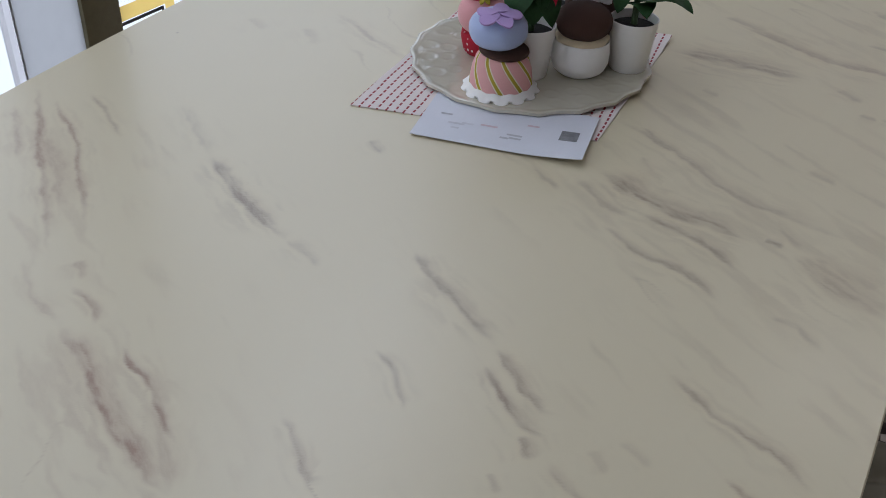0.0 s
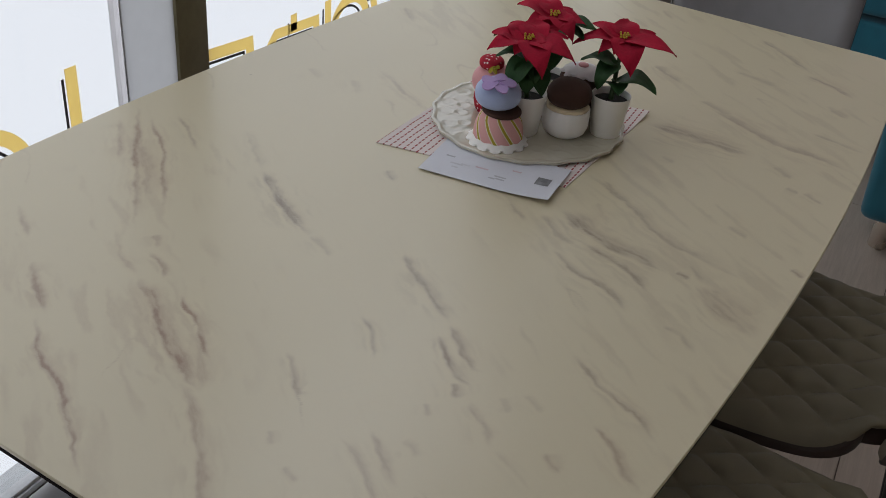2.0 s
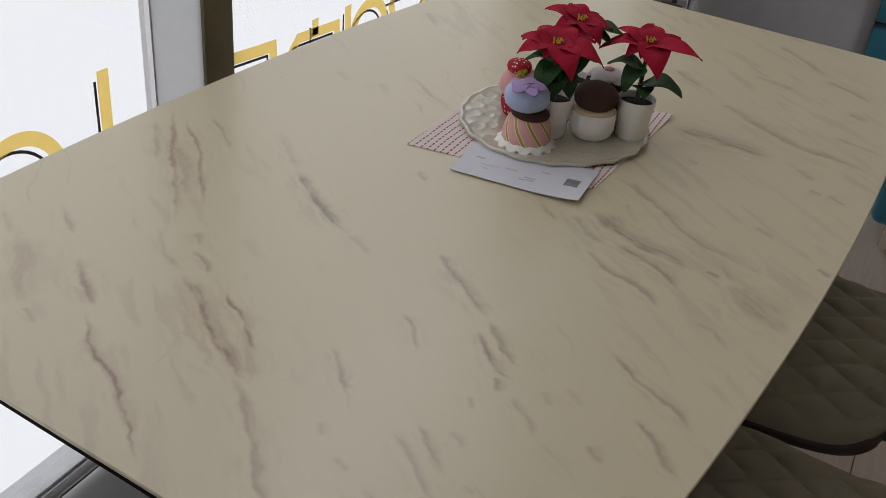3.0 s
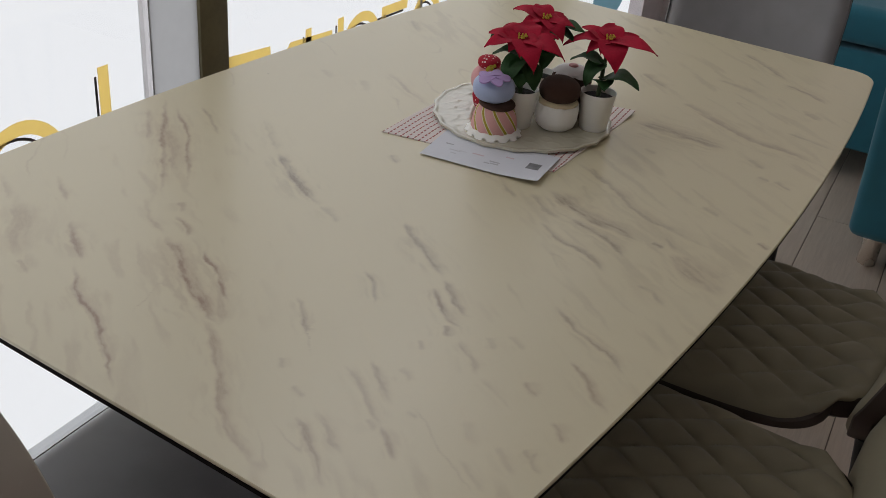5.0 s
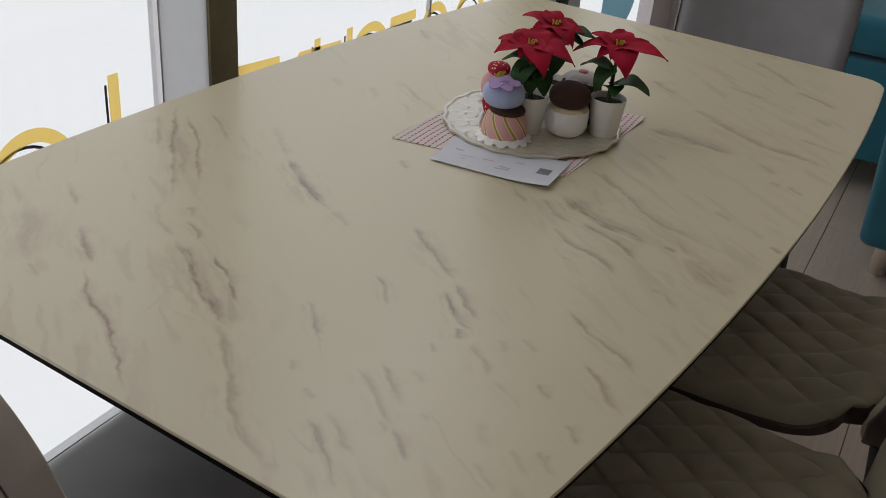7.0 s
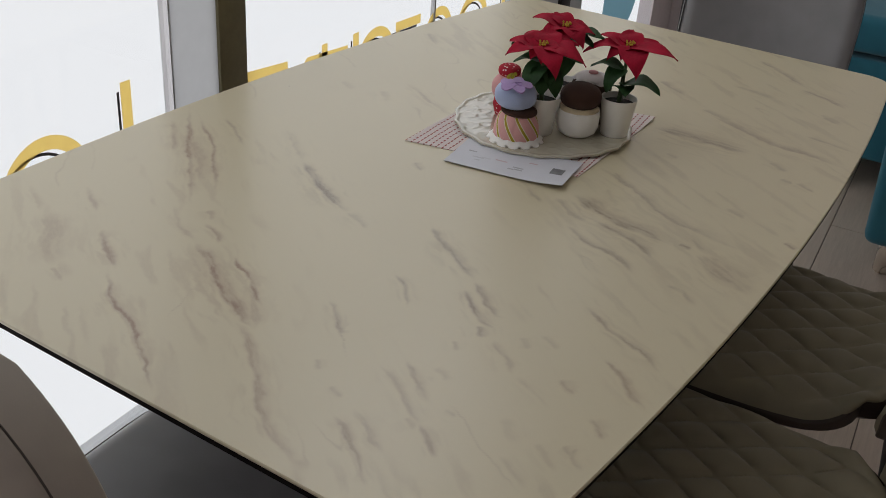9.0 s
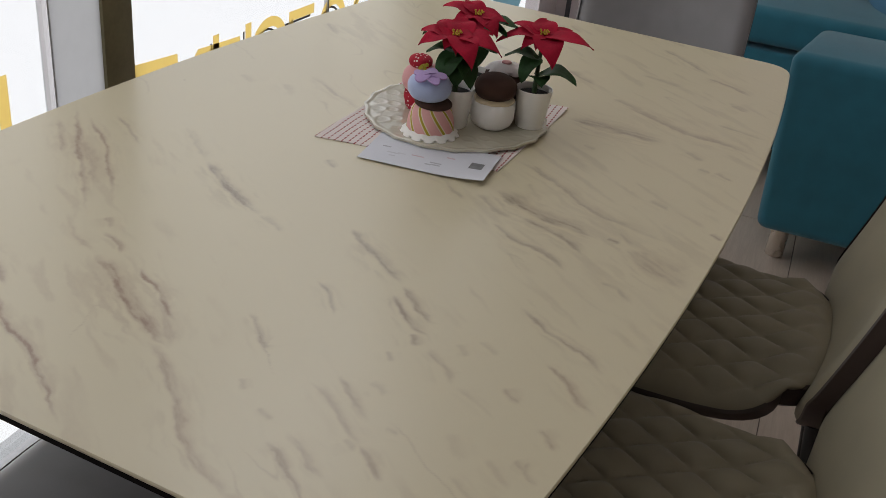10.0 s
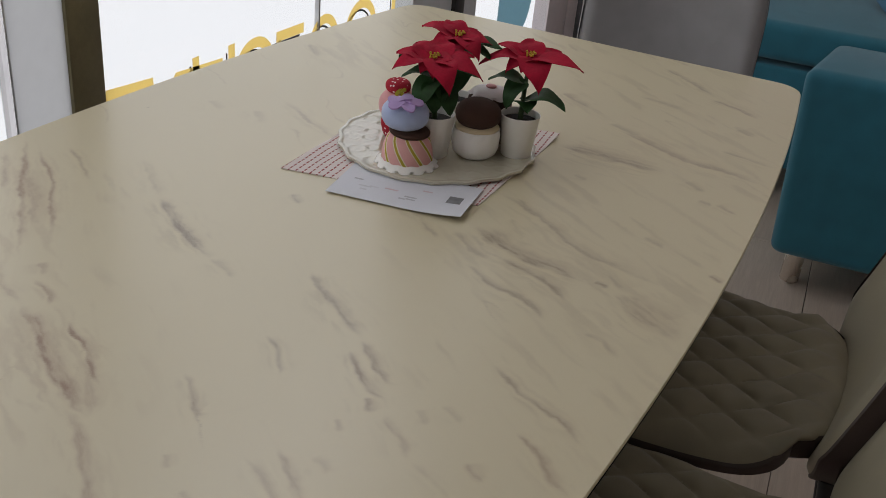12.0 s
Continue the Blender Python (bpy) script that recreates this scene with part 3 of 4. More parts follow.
post = thing("window_post", "wide grey aluminium post with a bronze face between panes", "window post", pose(WX, 0.19, 0), kind="structure")
part("edge_profile", box(0.014, 0.014, 2.8, 0.005, (-0.004, -0.105, 0)), WHITE_BACKLIT, post, "rounded aluminium edge whitened by daylight passing through it")
part("seal", box(0.010, 0.003, 2.8, 0, (-0.004, -0.0965, 0)), ALUMINIUM, post)
part("grey_face", box(0.003, 0.119, 2.8, 0, (-0.002, -0.0355, 0)), GREY_BACKLIT, post, "smooth grey face brightened by daylight passing through it", smooth=False)
part("bronze_face", box(0.020, 0.077, 2.8, 0.002, (-0.004, 0.0625, 0)), BRONZE, post, "dark bronze face")
end_post = thing("window_post", "slim black post at the end of the shop window", "window post", pose(WX - 0.03, 1.926, 0), kind="structure")
part("post", box(0.09, 0.082, 2.8, 0.004), BLACK_METAL, end_post)


# ---- lettering on the glass, seen from behind ----
def stroke(points, width):
    """A flat ribbon in the window's plane through (y, z) points."""
    bm = bmesh.new()
    pts = [Vector((0, y, z)) for y, z in points]
    a, b = [], []
    for i, p in enumerate(pts):
        d1 = (pts[i] - pts[i - 1]).normalized() if i else None
        d2 = (pts[i + 1] - pts[i]).normalized() if i < len(pts) - 1 else None
        d = ((d1 or d2) + (d2 or d1)).normalized()
        n = Vector((0, -d.z, d.y))
        k = 1 / max(0.5, n.dot(Vector((0, -(d2 or d1).z, (d2 or d1).y))))
        a.append(bm.verts.new(p + n * width / 2 * k))
        b.append(bm.verts.new(p - n * width / 2 * k))
    faces = [bm.faces.new((a[i], a[i + 1], b[i + 1], b[i])) for i in range(len(pts) - 1)]
    out = bmesh.ops.extrude_face_region(bm, geom=faces)
    bmesh.ops.translate(bm, vec=(-0.0005, 0, 0), verts=[v for v in out["geom"] if isinstance(v, bmesh.types.BMVert)])
    return bm


def letter(strokes, width=0.023):
    """One vinyl character of yellow strokes with a white edge and a dark drop line."""
    ob = thing("window_letter", "yellow vinyl character with dark shadow stuck on shop window", "window lettering", pose(WX + 0.004, 0, 0), "window lettering")
    for k, (name, mat, dy, dz, wide) in enumerate((("face", YELLOW_FILM, 0, 0, width), ("drop_line", DARK_FILM, -0.0165, -0.0150, 0.0050))):
        bm = bmesh.new()
        for pts in strokes:
            one = stroke([(y + dy, z + dz) for y, z in pts], wide)
            me = bpy.data.meshes.new("tmp")
            one.to_mesh(me)
            one.free()
            bm.from_mesh(me)
            bpy.data.meshes.remove(me)
        part(name, bm, mat, ob, "" if k else "yellow film", pose(-0.0012 * k, 0, 0), False)
    return ob


def arc(cy, cz, ry, rz, a0, a1, n=20):
    return [(cy + ry * math.cos(radians(a0 + (a1 - a0) * i / n)), cz + rz * math.sin(radians(a0 + (a1 - a0) * i / n))) for i in range(n + 1)]


letter([arc(-0.198, 0.585, 0.082, 0.092, 0, 360, 40)])
letter([[(-0.0215, 0.730), (-0.0235, 0.48)]])
letter([[(0.292, 0.650), (0.409, 0.640), (0.411, 0.600), (0.292, 0.607)], [(0.340, 0.607), (0.335, 0.50)]])
letter([[(0.468, 0.570), (0.470, 0.610), (0.492, 0.631), (0.630, 0.622), (0.632, 0.575)], [(0.551, 0.656), (0.551, 0.622)], [(0.468, 0.575), (0.632, 0.575)]], 0.021)
letter([[(0.673, 0.652), (0.673, 0.50)], arc(0.760, 0.577, 0.066, 0.058, 180, 0)])
letter([[(0.846, 0.626), (0.964, 0.623)], [(0.852, 0.614), (0.885, 0.52)]])
letter([arc(1.062, 0.555, 0.062, 0.066, 0, 360, 36)])
letter([arc(1.255, 0.553, 0.075, 0.066, 0, 360, 36)])
letter([[(1.447, 0.66), (1.447, 0.50)]])

# ---- the third pane, with a printed shape ----
shop_window("window_3", 2.11, 3.0)


def rounded_print():
    """A broad shape with one straight side and a round lower corner, as (y, z)."""
    return [(2.334, 0.18), (2.334, 0.95), (2.722, 0.95), (2.722, 0.36)] + [(2.582 + 0.14 * math.cos(radians(a)), 0.36 - 0.13 * math.sin(radians(a))) for a in range(10, 91, 10)] + [(2.45, 0.18)]


bm = slab([(y - 2.55, z) for y, z in rounded_print()], 0.0, 0.0006)
bmesh.ops.transform(bm, matrix=pose(0.006, 0, 0) @ Matrix(((0, 0, 1, 0), (1, 0, 0, 0), (0, 1, 0, 0), (0, 0, 0, 1))), verts=bm.verts)
decal = thing("window_print", "teal rounded print stuck on the far shop window", "window print", pose(WX, 2.55, 0))
part("film", bm, TEAL_FILM, decal, "teal translucent film", smooth=False)
slit = thing("wall_joint", "narrow dark vertical joint in the rosy wall", "wall joint", pose(-0.716, 3.296, 0), kind="structure")
part("strip", box(0.022, 0.006, 2.8, 0.002), SEAL, slit)

# ---- the dining table ----
TABLE = pose(-0.128, 0.111, 0, 0, 0, -4)
HALF, WIDE, BOW, TOP = 0.75, 0.4468, 0.0840, 0.75


def table_outline(inset=0.0, r=0.05):
    def wide(y):
        return WIDE - BOW * y * y - inset

    end = HALF - inset
    right = [(wide(y), y) for y in np.linspace(-(end - r), end - r, 49)]
    corner = []
    a, b, c = Vector((wide(end - r), end - r)), Vector((wide(end), end)), Vector((wide(end) - r, end))
    for i in range(1, 11):
        t = i / 10
        corner.append(tuple((1 - t) ** 2 * a + 2 * t * (1 - t) * b + t * t * c))
    upper = right[24:] + corner
    quarter = [p for p in upper if p[1] >= 0]
    half = [(x, -y) for x, y in quarter[::-1]] + quarter[1:]
    return half + [(-x - 0.0138 * y, -y) for x, y in half]


table = thing("dining_table", "white marbled dining table with bowed sides and dark edge", "dining table", TABLE)


def stone_sheet(nx=520, ny=860):
    """The ceramic top as a fine sheet with a thin rim, carrying its veins as a point attribute."""
    ring = np.array(table_outline(0.0012))
    right = ring[: len(ring) // 2]
    left = ring[len(ring) // 2:][::-1]
    ys = (HALF - 0.0012) * np.sin(np.linspace(-1, 1, ny) * 1.25) / math.sin(1.25)
    x0, x1 = np.interp(ys, left[:, 1], left[:, 0]), np.interp(ys, right[:, 1], right[:, 0])
    u = np.linspace(0, 1, nx)
    x = x0[:, None] + (x1 - x0)[:, None] * u
    y = np.repeat(ys[:, None], nx, 1)
    n = nx * ny
    index = np.arange(n).reshape(ny, nx)
    loop = np.concatenate([index[0, :-1], index[:-1, -1], index[-1, :0:-1], index[:0:-1, 0]])
    rim = np.stack([x.ravel()[loop] * (1 + 0.0012 / WIDE), y.ravel()[loop] * (1 + 0.0012 / HALF)], 1)
    m = len(loop)
    co = np.zeros((n + 2 * m, 3))
    co[:n, 0], co[:n, 1], co[:n, 2] = x.ravel(), y.ravel(), TOP
    co[n:n + m, :2], co[n:n + m, 2] = rim, TOP - 0.0014
    co[n + m:, :2], co[n + m:, 2] = rim, TOP - 0.0030
    quads = np.stack([index[:-1, :-1], index[:-1, 1:], index[1:, 1:], index[1:, :-1]], -1).reshape(-1, 4)
    k, nxt = np.arange(m), (np.arange(m) + 1) % m
    quads = np.concatenate([quads, np.stack([loop, n + k, n + nxt, loop[nxt]], 1), np.stack([n + k, n + m + k, n + m + nxt, n + nxt], 1)])
    me = bpy.data.meshes.new("tabletop")
    me.from_pydata(co.tolist(), [], quads.tolist())
    strength, warmth = stone_field(co[:, 0], co[:, 1])
    tint = me.attributes.new("stone", "FLOAT_COLOR", "POINT")
    tint.data.foreach_set("color", np.stack([strength, warmth, np.zeros_like(strength), np.ones_like(strength)], 1).astype(np.float32).ravel())
    me.materials.append(MARBLE)
    me.update()
    return me


top = new("tabletop", stone_sheet())
top.parent = table
tagged(top, "white marble-look ceramic top with taupe veins")
part("edge_board", slab(table_outline(0.0016), TOP - 0.0110, TOP - 0.0031), DARK_EDGE, table, "dark brown edge", smooth=False)
part("apron_frame", box(0.60, 1.0, 0.045, 0.004, (0, 0, TOP - 0.0600)), BLACK_METAL, table, "black steel frame")
for sx in (-1, 1):
    for sy in (-1, 1):
        part("leg", tube([(sx * 0.27, sy * 0.40, TOP - 0.06), (sx * 0.25, sy * 0.40, 0.0)], [0.026, 0.020], 16), BLACK_METAL, table)


# ---- chairs ----
def seat_shape(w, d, u, v):
    """From the unit square to a seat outline with rounded corners, narrower at the rear."""
    x, y = 2 * u - 1, 2 * v - 1
    bend = 0.14 if y < 0 else 0.20
    sx, sy = x * math.sqrt(1 - bend * y ** 6), y * math.sqrt(1 - bend * x ** 6)
    k = 1 - 0.10 * (x * y) ** 8
    return sx * w / 2 * (1 - 0.17 * max(0.0, -sy) ** 2.2) * k, sy * d / 2 * k - 0.04 * max(0.0, -sy) ** 4 * (1 - sx * sx)


def quilt(x, y, size):
    """Diamond cushions: 0 in the seams, 1 in the middle."""
    a = abs(((x / 1.0 + y / 1.35) / size) % 1 - 0.5) * 2
    b = abs(((x / 1.0 - y / 1.35) / size) % 1 - 0.5) * 2
    return (1 - a ** 3) * (1 - b ** 3)


def cushion(w, d, z, thick, puff, size):
    def f(u, v):
        x, y = seat_shape(w, d, u, v)
        e = min(1, min(u, 1 - u, v, 1 - v) / 0.10)
        edge = 1 - (1 - e) ** 2.4
        h = z - thick * (1 - edge) + 0.012 * (1 - (2 * u - 1) ** 2) * edge
        if size:
            h += puff * (quilt(x, y, size) - 0.6) * e ** 1.4
        h += 0.035 * max(0.0, (0.22 - v) / 0.22) ** 2
        return x, y, h

    return grid(112, 112, f)


def skirt(w, d, z0, z1, lift=0.0):
    """The band that runs round a seat, open on top."""
    bm = bmesh.new()
    n = 36
    path = [(i / n, 0) for i in range(n)] + [(1, i / n) for i in range(n)] + [(1 - i / n, 1) for i in range(n)] + [(0, 1 - i / n) for i in range(n)]
    rows = []
    for k, (s, z) in enumerate(((0.985, z1), (1.0, z1 - 0.004), (1.0, z0 + 0.008), (0.96, z0), (0.0, z0))):
        row = []
        for u, v in path:
            x, y = seat_shape(w, d, u, v)
            rise = 0.035 * max(0.0, (0.22 - v) / 0.22) ** 2
            row.append(bm.verts.new((x * s, y * s, z + rise * (1.0 if k < 2 else 0.45))))
        rows.append(row)
    for a, b in zip(rows, rows[1:-1]):
        for i in range(len(path)):
            j = (i + 1) % len(path)
            bm.faces.new((a[i], a[j], b[j], b[i]))
    bm.faces.new(rows[-2])
    bmesh.ops.delete(bm, geom=rows[-1], context="VERTS")
    return bm


def back_point(s, t, w, h, z0, lean, wrap, off):
    """A point of a backrest: s across, t up, off towards its rear."""
    half = w / 2 * (0.70 + 0.34 * math.sin(min(1, t * 4.2) * math.pi / 2) - 0.30 * max(0, t - 0.62) ** 1.6)
    k = max(0.0, (t - 0.50) / 0.50)
    half *= 1 - 0.30 * k ** 3.2
    top = 1 - 0.09 * abs(s) ** 3 * t ** 3
    x = s * half
    y = -lean * t - wrap * 0.2 * t + wrap * (s * s) * (0.55 + 0.25 * t) * min(1.0, 0.15 + 5 * t) - 0.012 * math.sin(t * math.pi)
    return x, y - off, z0 + h * t * top


def backrest(w, h, z0, lean, wrap, off, size=0.0, puff=0.0):
    def f(u, v):
        s = 2 * u - 1
        e = min(1, min(u, 1 - u, v * 1.4 + 0.02, 1 - v) / 0.09)
        roll = (1 - e) ** 2.2 * 0.016
        q = puff * (quilt(s * w / 2, v * h, size) - 0.6) * e if size else 0.0
        sign = 1 if off == 0 else -1
        return back_point(s, v, w, h, z0, lean, wrap, off + sign * (roll - 0.0) - q)

    return grid(44, 44, f)


def back_band(w, h, z0, lean, wrap, thick):
    """The band between the front and the rear of a backrest."""
    bm = bmesh.new()
    n = 40
    path = [(0, i / n) for i in range(n)] + [(i / n, 1) for i in range(n)] + [(1, 1 - i / n) for i in range(n)] + [(1 - i / n, 0) for i in range(n)]
    rows = []
    for off, grow in ((0.010, 1.0), (0.013, 1.012), (thick - 0.018, 1.012), (thick - 0.014, 1.0)):
        row = []
        for u, v in path:
            x, y, z = back_point((2 * u - 1) * grow, v, w, h, z0, lean, wrap, off)
            row.append(bm.verts.new((x, y, z + (grow - 1) * h * 0.5 * (v - 0.5))))
        rows.append(row)
    for a, b in zip(rows, rows[1:]):
        for i in range(len(path)):
            j = (i + 1) % len(path)
            bm.faces.new((a[i], a[j], b[j], b[i]))
    return bm


def dining_chair(label, at, top, band, rear, group, size, w=0.45, h=0.47, lean=0.12, back=1.0, seam=False, thick=0.072, twist=0):
    """A padded chair that faces +y; the origin lies under the seat's middle."""
    c = thing("dining_chair", label, "chair", at, group)
    d = 0.44
    part("seat", cushion(w, d, 0.478, 0.026, 0.0105 if size else 0, size), top, c, "quilted diamond leather" if size else "smooth leather")
    part("seat_band", skirt(w + 0.003, d + 0.003, 0.436, 0.458), band, c, "dark brown side band")
    z0, base = 0.436, pose(0, -d / 2, 0, 0, 0, twist)
    bw = w * back
    part("backrest", backrest(bw, h, z0, lean, 0.055, 0.0), top, c, "smooth padded front", base)
    part("back_shell", backrest(bw, h, z0, lean, 0.055, thick), rear, c, "smooth padded rear", base)
    part("back_band", back_band(bw, h, z0, lean, 0.055, thick), band, c, "", base)
    if seam:
        rim = [(0.0, i / 30) for i in range(31)] + [(i / 20, 1.0) for i in range(1, 20)] + [(1.0, 1 - i / 30) for i in range(31)]
        part("seam", tube([back_point((2 * u - 1) * 1.013, v, bw, h, z0, lean, 0.055, thick - 0.016) for u, v in rim], [0.0009] * len(rim), 6), THREAD, c, "dark stitched seam", base)
    for sx in (-1, 1):
        for sy in (-1, 1):
            part("leg", tube([(sx * 0.168, sy * 0.190 - (0.052 if sy < 0 else 0.0), 0.445), (sx * 0.192, sy * 0.225 - (0.075 if sy < 0 else 0.02), 0.0)], [0.012, 0.007], 12), BLACK_METAL, c)
    return c


side = dining_chair("taupe leather dining chair with quilted seat and brown edging", pose(0.25, 0.315, 0, 0, 0, 90), TAUPE, BROWN_BAND, TAUPE, "chairs at the table", 0.070, w=0.462, twist=-2.5)
copy_thing(side, pose(0.255, -0.158, 0, 0, 0, 90))
dining_chair("smooth dark grey leather dining chair at the table end", pose(-0.183, -0.522, 0, 0, 0, 0), GREY_LEATHER, GREY_LEATHER_LIT, GREY_LEATHER_LIT, "chairs at the table", 0, 0.43, 0.53, 0.09, 0.81, True, 0.062)
dining_chair("smooth grey leather dining chair before the teal sofa", pose(0.02, 0.888, 0, 0, 0, 180), GREY_LEATHER, GREY_LEATHER, GREY_LEATHER, "chairs at the table", 0, 0.41, 0.56, 0.085, 0.90, True, 0.05)

# ---- the sofa ----
sofa = thing("sofa", "teal fabric corner sofa with chaise on steel legs", "sofa", pose(0.32, 1.51, 0))
arm = box(1.0, 0.33, 0.503, 0.03, (0.5, 0.165, 0.100), 4)
for v in arm.verts:
    if v.co.x < 0.3:
        v.co.x += 0.055 * v.co.y / 0.33 + 0.026 * (0.592 - v.co.z) / 0.49 - 0.012
part("armrest", arm, TEAL, sofa, "padded teal arm")
part("base", box(1.35, 0.8, 0.320, 0.012, (0.25, 1.02, 0.107), 3), TEAL, sofa)
part("seat_cushion", box(1.35, 0.8, 0.12, 0.03, (0.25, 1.02, 0.44), 4), TEAL, sofa, "thick teal seat cushion")
part("base", box(0.9, 0.3, 0.33, 0.02, (0.5, 0.475, 0.107), 3), TEAL, sofa)
for x, y in ((0.088, 0.085), (0.9, 0.085), (-0.36, 1.36), (0.85, 1.36)):
    part("leg", spun([(0, 0), (0.024, 0), (0.026, 0.003), (0.026, 0.11), (0, 0.11)], 28), CHROME, sofa, "round steel leg", pose(x, y, 0))
pillow = tagged(new("sofa_pillow", mesh_of("sofa_pillow", grid(24, 24, lambda u, v: ((u - 0.5) * 0.42, (v - 0.5) * 0.42, 0.06 * (16 * u * (1 - u) * v * (1 - v)) ** 0.5)), TEAL_DARK)), "dark teal square pillow lying on the sofa", "pillow")
pillow.matrix_basis = pose(0.70, 2.5, 0.562, 8, 0, 20)

# ---- the things on the table ----
def on_table(name, label, category, x, y, z, turn=0, group=""):
    return thing(name, label, category, pose(x, y, z, 0, 0, turn), group)


# napkin under the plate
def napkin_sheet(u, v):
    low, high = Vector((-0.137, -0.163)).lerp(Vector((0.119, -0.125)), u), Vector((-0.128, 0.170)).lerp(Vector((0.136, 0.161)), u)
    x, y = low.lerp(high, v)
    lift = 0.0012 * noise.noise((x * 22, y * 22, 0.3)) + 0.004 * max(0, u + v - 1.82) / 0.18
    return x, y, 0.0016 + lift


napkin = on_table("napkin", "white cloth napkin with red stitched stripes under the plate", "napkin", -0.115, 0.174, TOP, 0)
cloth = grid(40, 48, napkin_sheet)
out = bmesh.ops.extrude_face_region(cloth, geom=cloth.faces[:])
bmesh.ops.translate(cloth, vec=(0, 0, -0.0011), verts=[v for v in out["geom"] if isinstance(v, bmesh.types.BMVert)])
part("cloth", cloth, CLOTH, napkin)


# flyer
def flyer_sheet(u, v):
    x, y = (u - 0.5) * 0.174, (v - 0.5) * 0.098
    return x, y, 0.0026 + 0.006 * max(0, u - 0.55) ** 2 / 0.2 * max(0, 1 - v) + 0.0016 * v


flyer = on_table("flyer", "white printed card with rows of small grey writing", "flyer", -0.088, 0.036, TOP, 4.5)
sheet = grid(24, 12, flyer_sheet)
out = bmesh.ops.extrude_face_region(sheet, geom=sheet.faces[:])
bmesh.ops.translate(sheet, vec=(0, 0, -0.0004), verts=[v for v in out["geom"] if isinstance(v, bmesh.types.BMVert)])
part("card", sheet, PAPER, flyer)


def print_bar(u0, v0, u1, v1, ink):
    def f(u, v):
        x, y, z = flyer_sheet(u0 + (u1 - u0) * u, v0 + (v1 - v0) * v)
        return x, y, z + 0.0003

    part("print", grid(6, 4, f), ink, flyer, "printed grey bar", smooth=False)


print_bar(0.825, 0.36, 0.93, 0.57, INK_DARK)
for u, v, n, ink in ((0.10, 0.50, 0.07, INK_GREY), (0.17, 0.34, 0.10, INK_PALE), (0.20, 0.25, 0.05, INK_PALE), (0.25, 0.37, 0.07, INK_PALE), (0.36, 0.40, 0.10, INK_PINK),
                     (0.50, 0.22, 0.05, INK_GREY), (0.53, 0.30, 0.09, INK_GREY), (0.55, 0.24, 0.07, INK_GREY), (0.62, 0.55, 0.07, INK_PINK)):
    print_bar(u, v, u + n, v + 0.035, ink)

# plate
PLATE = (-0.115, 0.193)
plate = on_table("plate", "flat round cream glazed plate with wavy embossed rim", "plate", PLATE[0], PLATE[1], TOP + 0.0028, 8)


def plate_body():
    """A nearly flat dish with a polygon-like wavy edge, a raised bead and embossed leaf loops on its rim."""
    bm = bmesh.new()
    n = 380
    radii = [0.03, 0.06] + [0.074 + 0.0022 * k for k in range(27)] + [0.1335, 0.1345, 0.1355, 0.1365]
    rnd = random.Random(4)
    tips = [rnd.uniform(0.0, 0.03) for k in range(19)]

    def row(r, under):
        out = []
        for j in range(n):
            a = 2 * math.pi * j / n
            rim = max(0.0, (r - 0.088) / 0.0485)
            cell = 19 * a / (2 * math.pi)
            k, f = int(cell) % 19, cell % 1
            lobe = 1 + rim * (0.012 - 0.020 * math.sin(math.pi * f) ** 1.4 - tips[k] * math.sin(math.pi * f) * 0.45 + 0.010 * math.sin(3 * a + 0.6))
            z = 0.0046 + 0.0012 * rim ** 1.6
            if r > 0.130:
                z += 0.0006 * math.sin(math.pi * min(1.0, (r - 0.130) / 0.0065))
            for mid, far in ((0.117, 0.012), (0.094, 0.010)):
                q = math.hypot((f - 0.5 + 0.12 * math.sin(4.0 * k)) / 0.30, (r - mid) / far)
                z += 0.00024 * math.exp(-((q - 1) / 0.24) ** 2)
            if under:
                z = max(0.0, z - 0.0034) if r > 0.08 else 0.0
            out.append(bm.verts.new((r * lobe * math.cos(a), r * lobe * math.sin(a), z)))
        return out

    top = [row(r, False) for r in radii]
    low = [row(r, True) for r in (0.06, 0.09, 0.12, radii[-1])]
    for rows in (top, low):
        for a, b in zip(rows, rows[1:]):
            for j in range(n):
                bm.faces.new((a[j], a[(j + 1) % n], b[(j + 1) % n], b[j]))
        bm.faces.new(rows[0])
    for j in range(n):
        bm.faces.new((top[-1][j], top[-1][(j + 1) % n], low[-1][(j + 1) % n], low[-1][j]))
    return bm


part("body", plate_body(), GLAZE, plate)
ON = TOP + 0.0074    # the plate's inner floor


# ---- felt cupcakes ----
def dome(r, h, z, flat=0.35, n=16, power=2.4):
    """A soft squashed ball from its underside to its crown."""
    prof = []
    for i in range(n + 1):
        a = -math.pi / 2 + math.pi * i / n
        c, s = abs(math.cos(a)) ** (2 / power), math.copysign(abs(math.sin(a)) ** (2 / power), math.sin(a))
        prof.append((r * c if 0 < i < n else 0.0, z + h / 2 + h / 2 * s))
    return prof


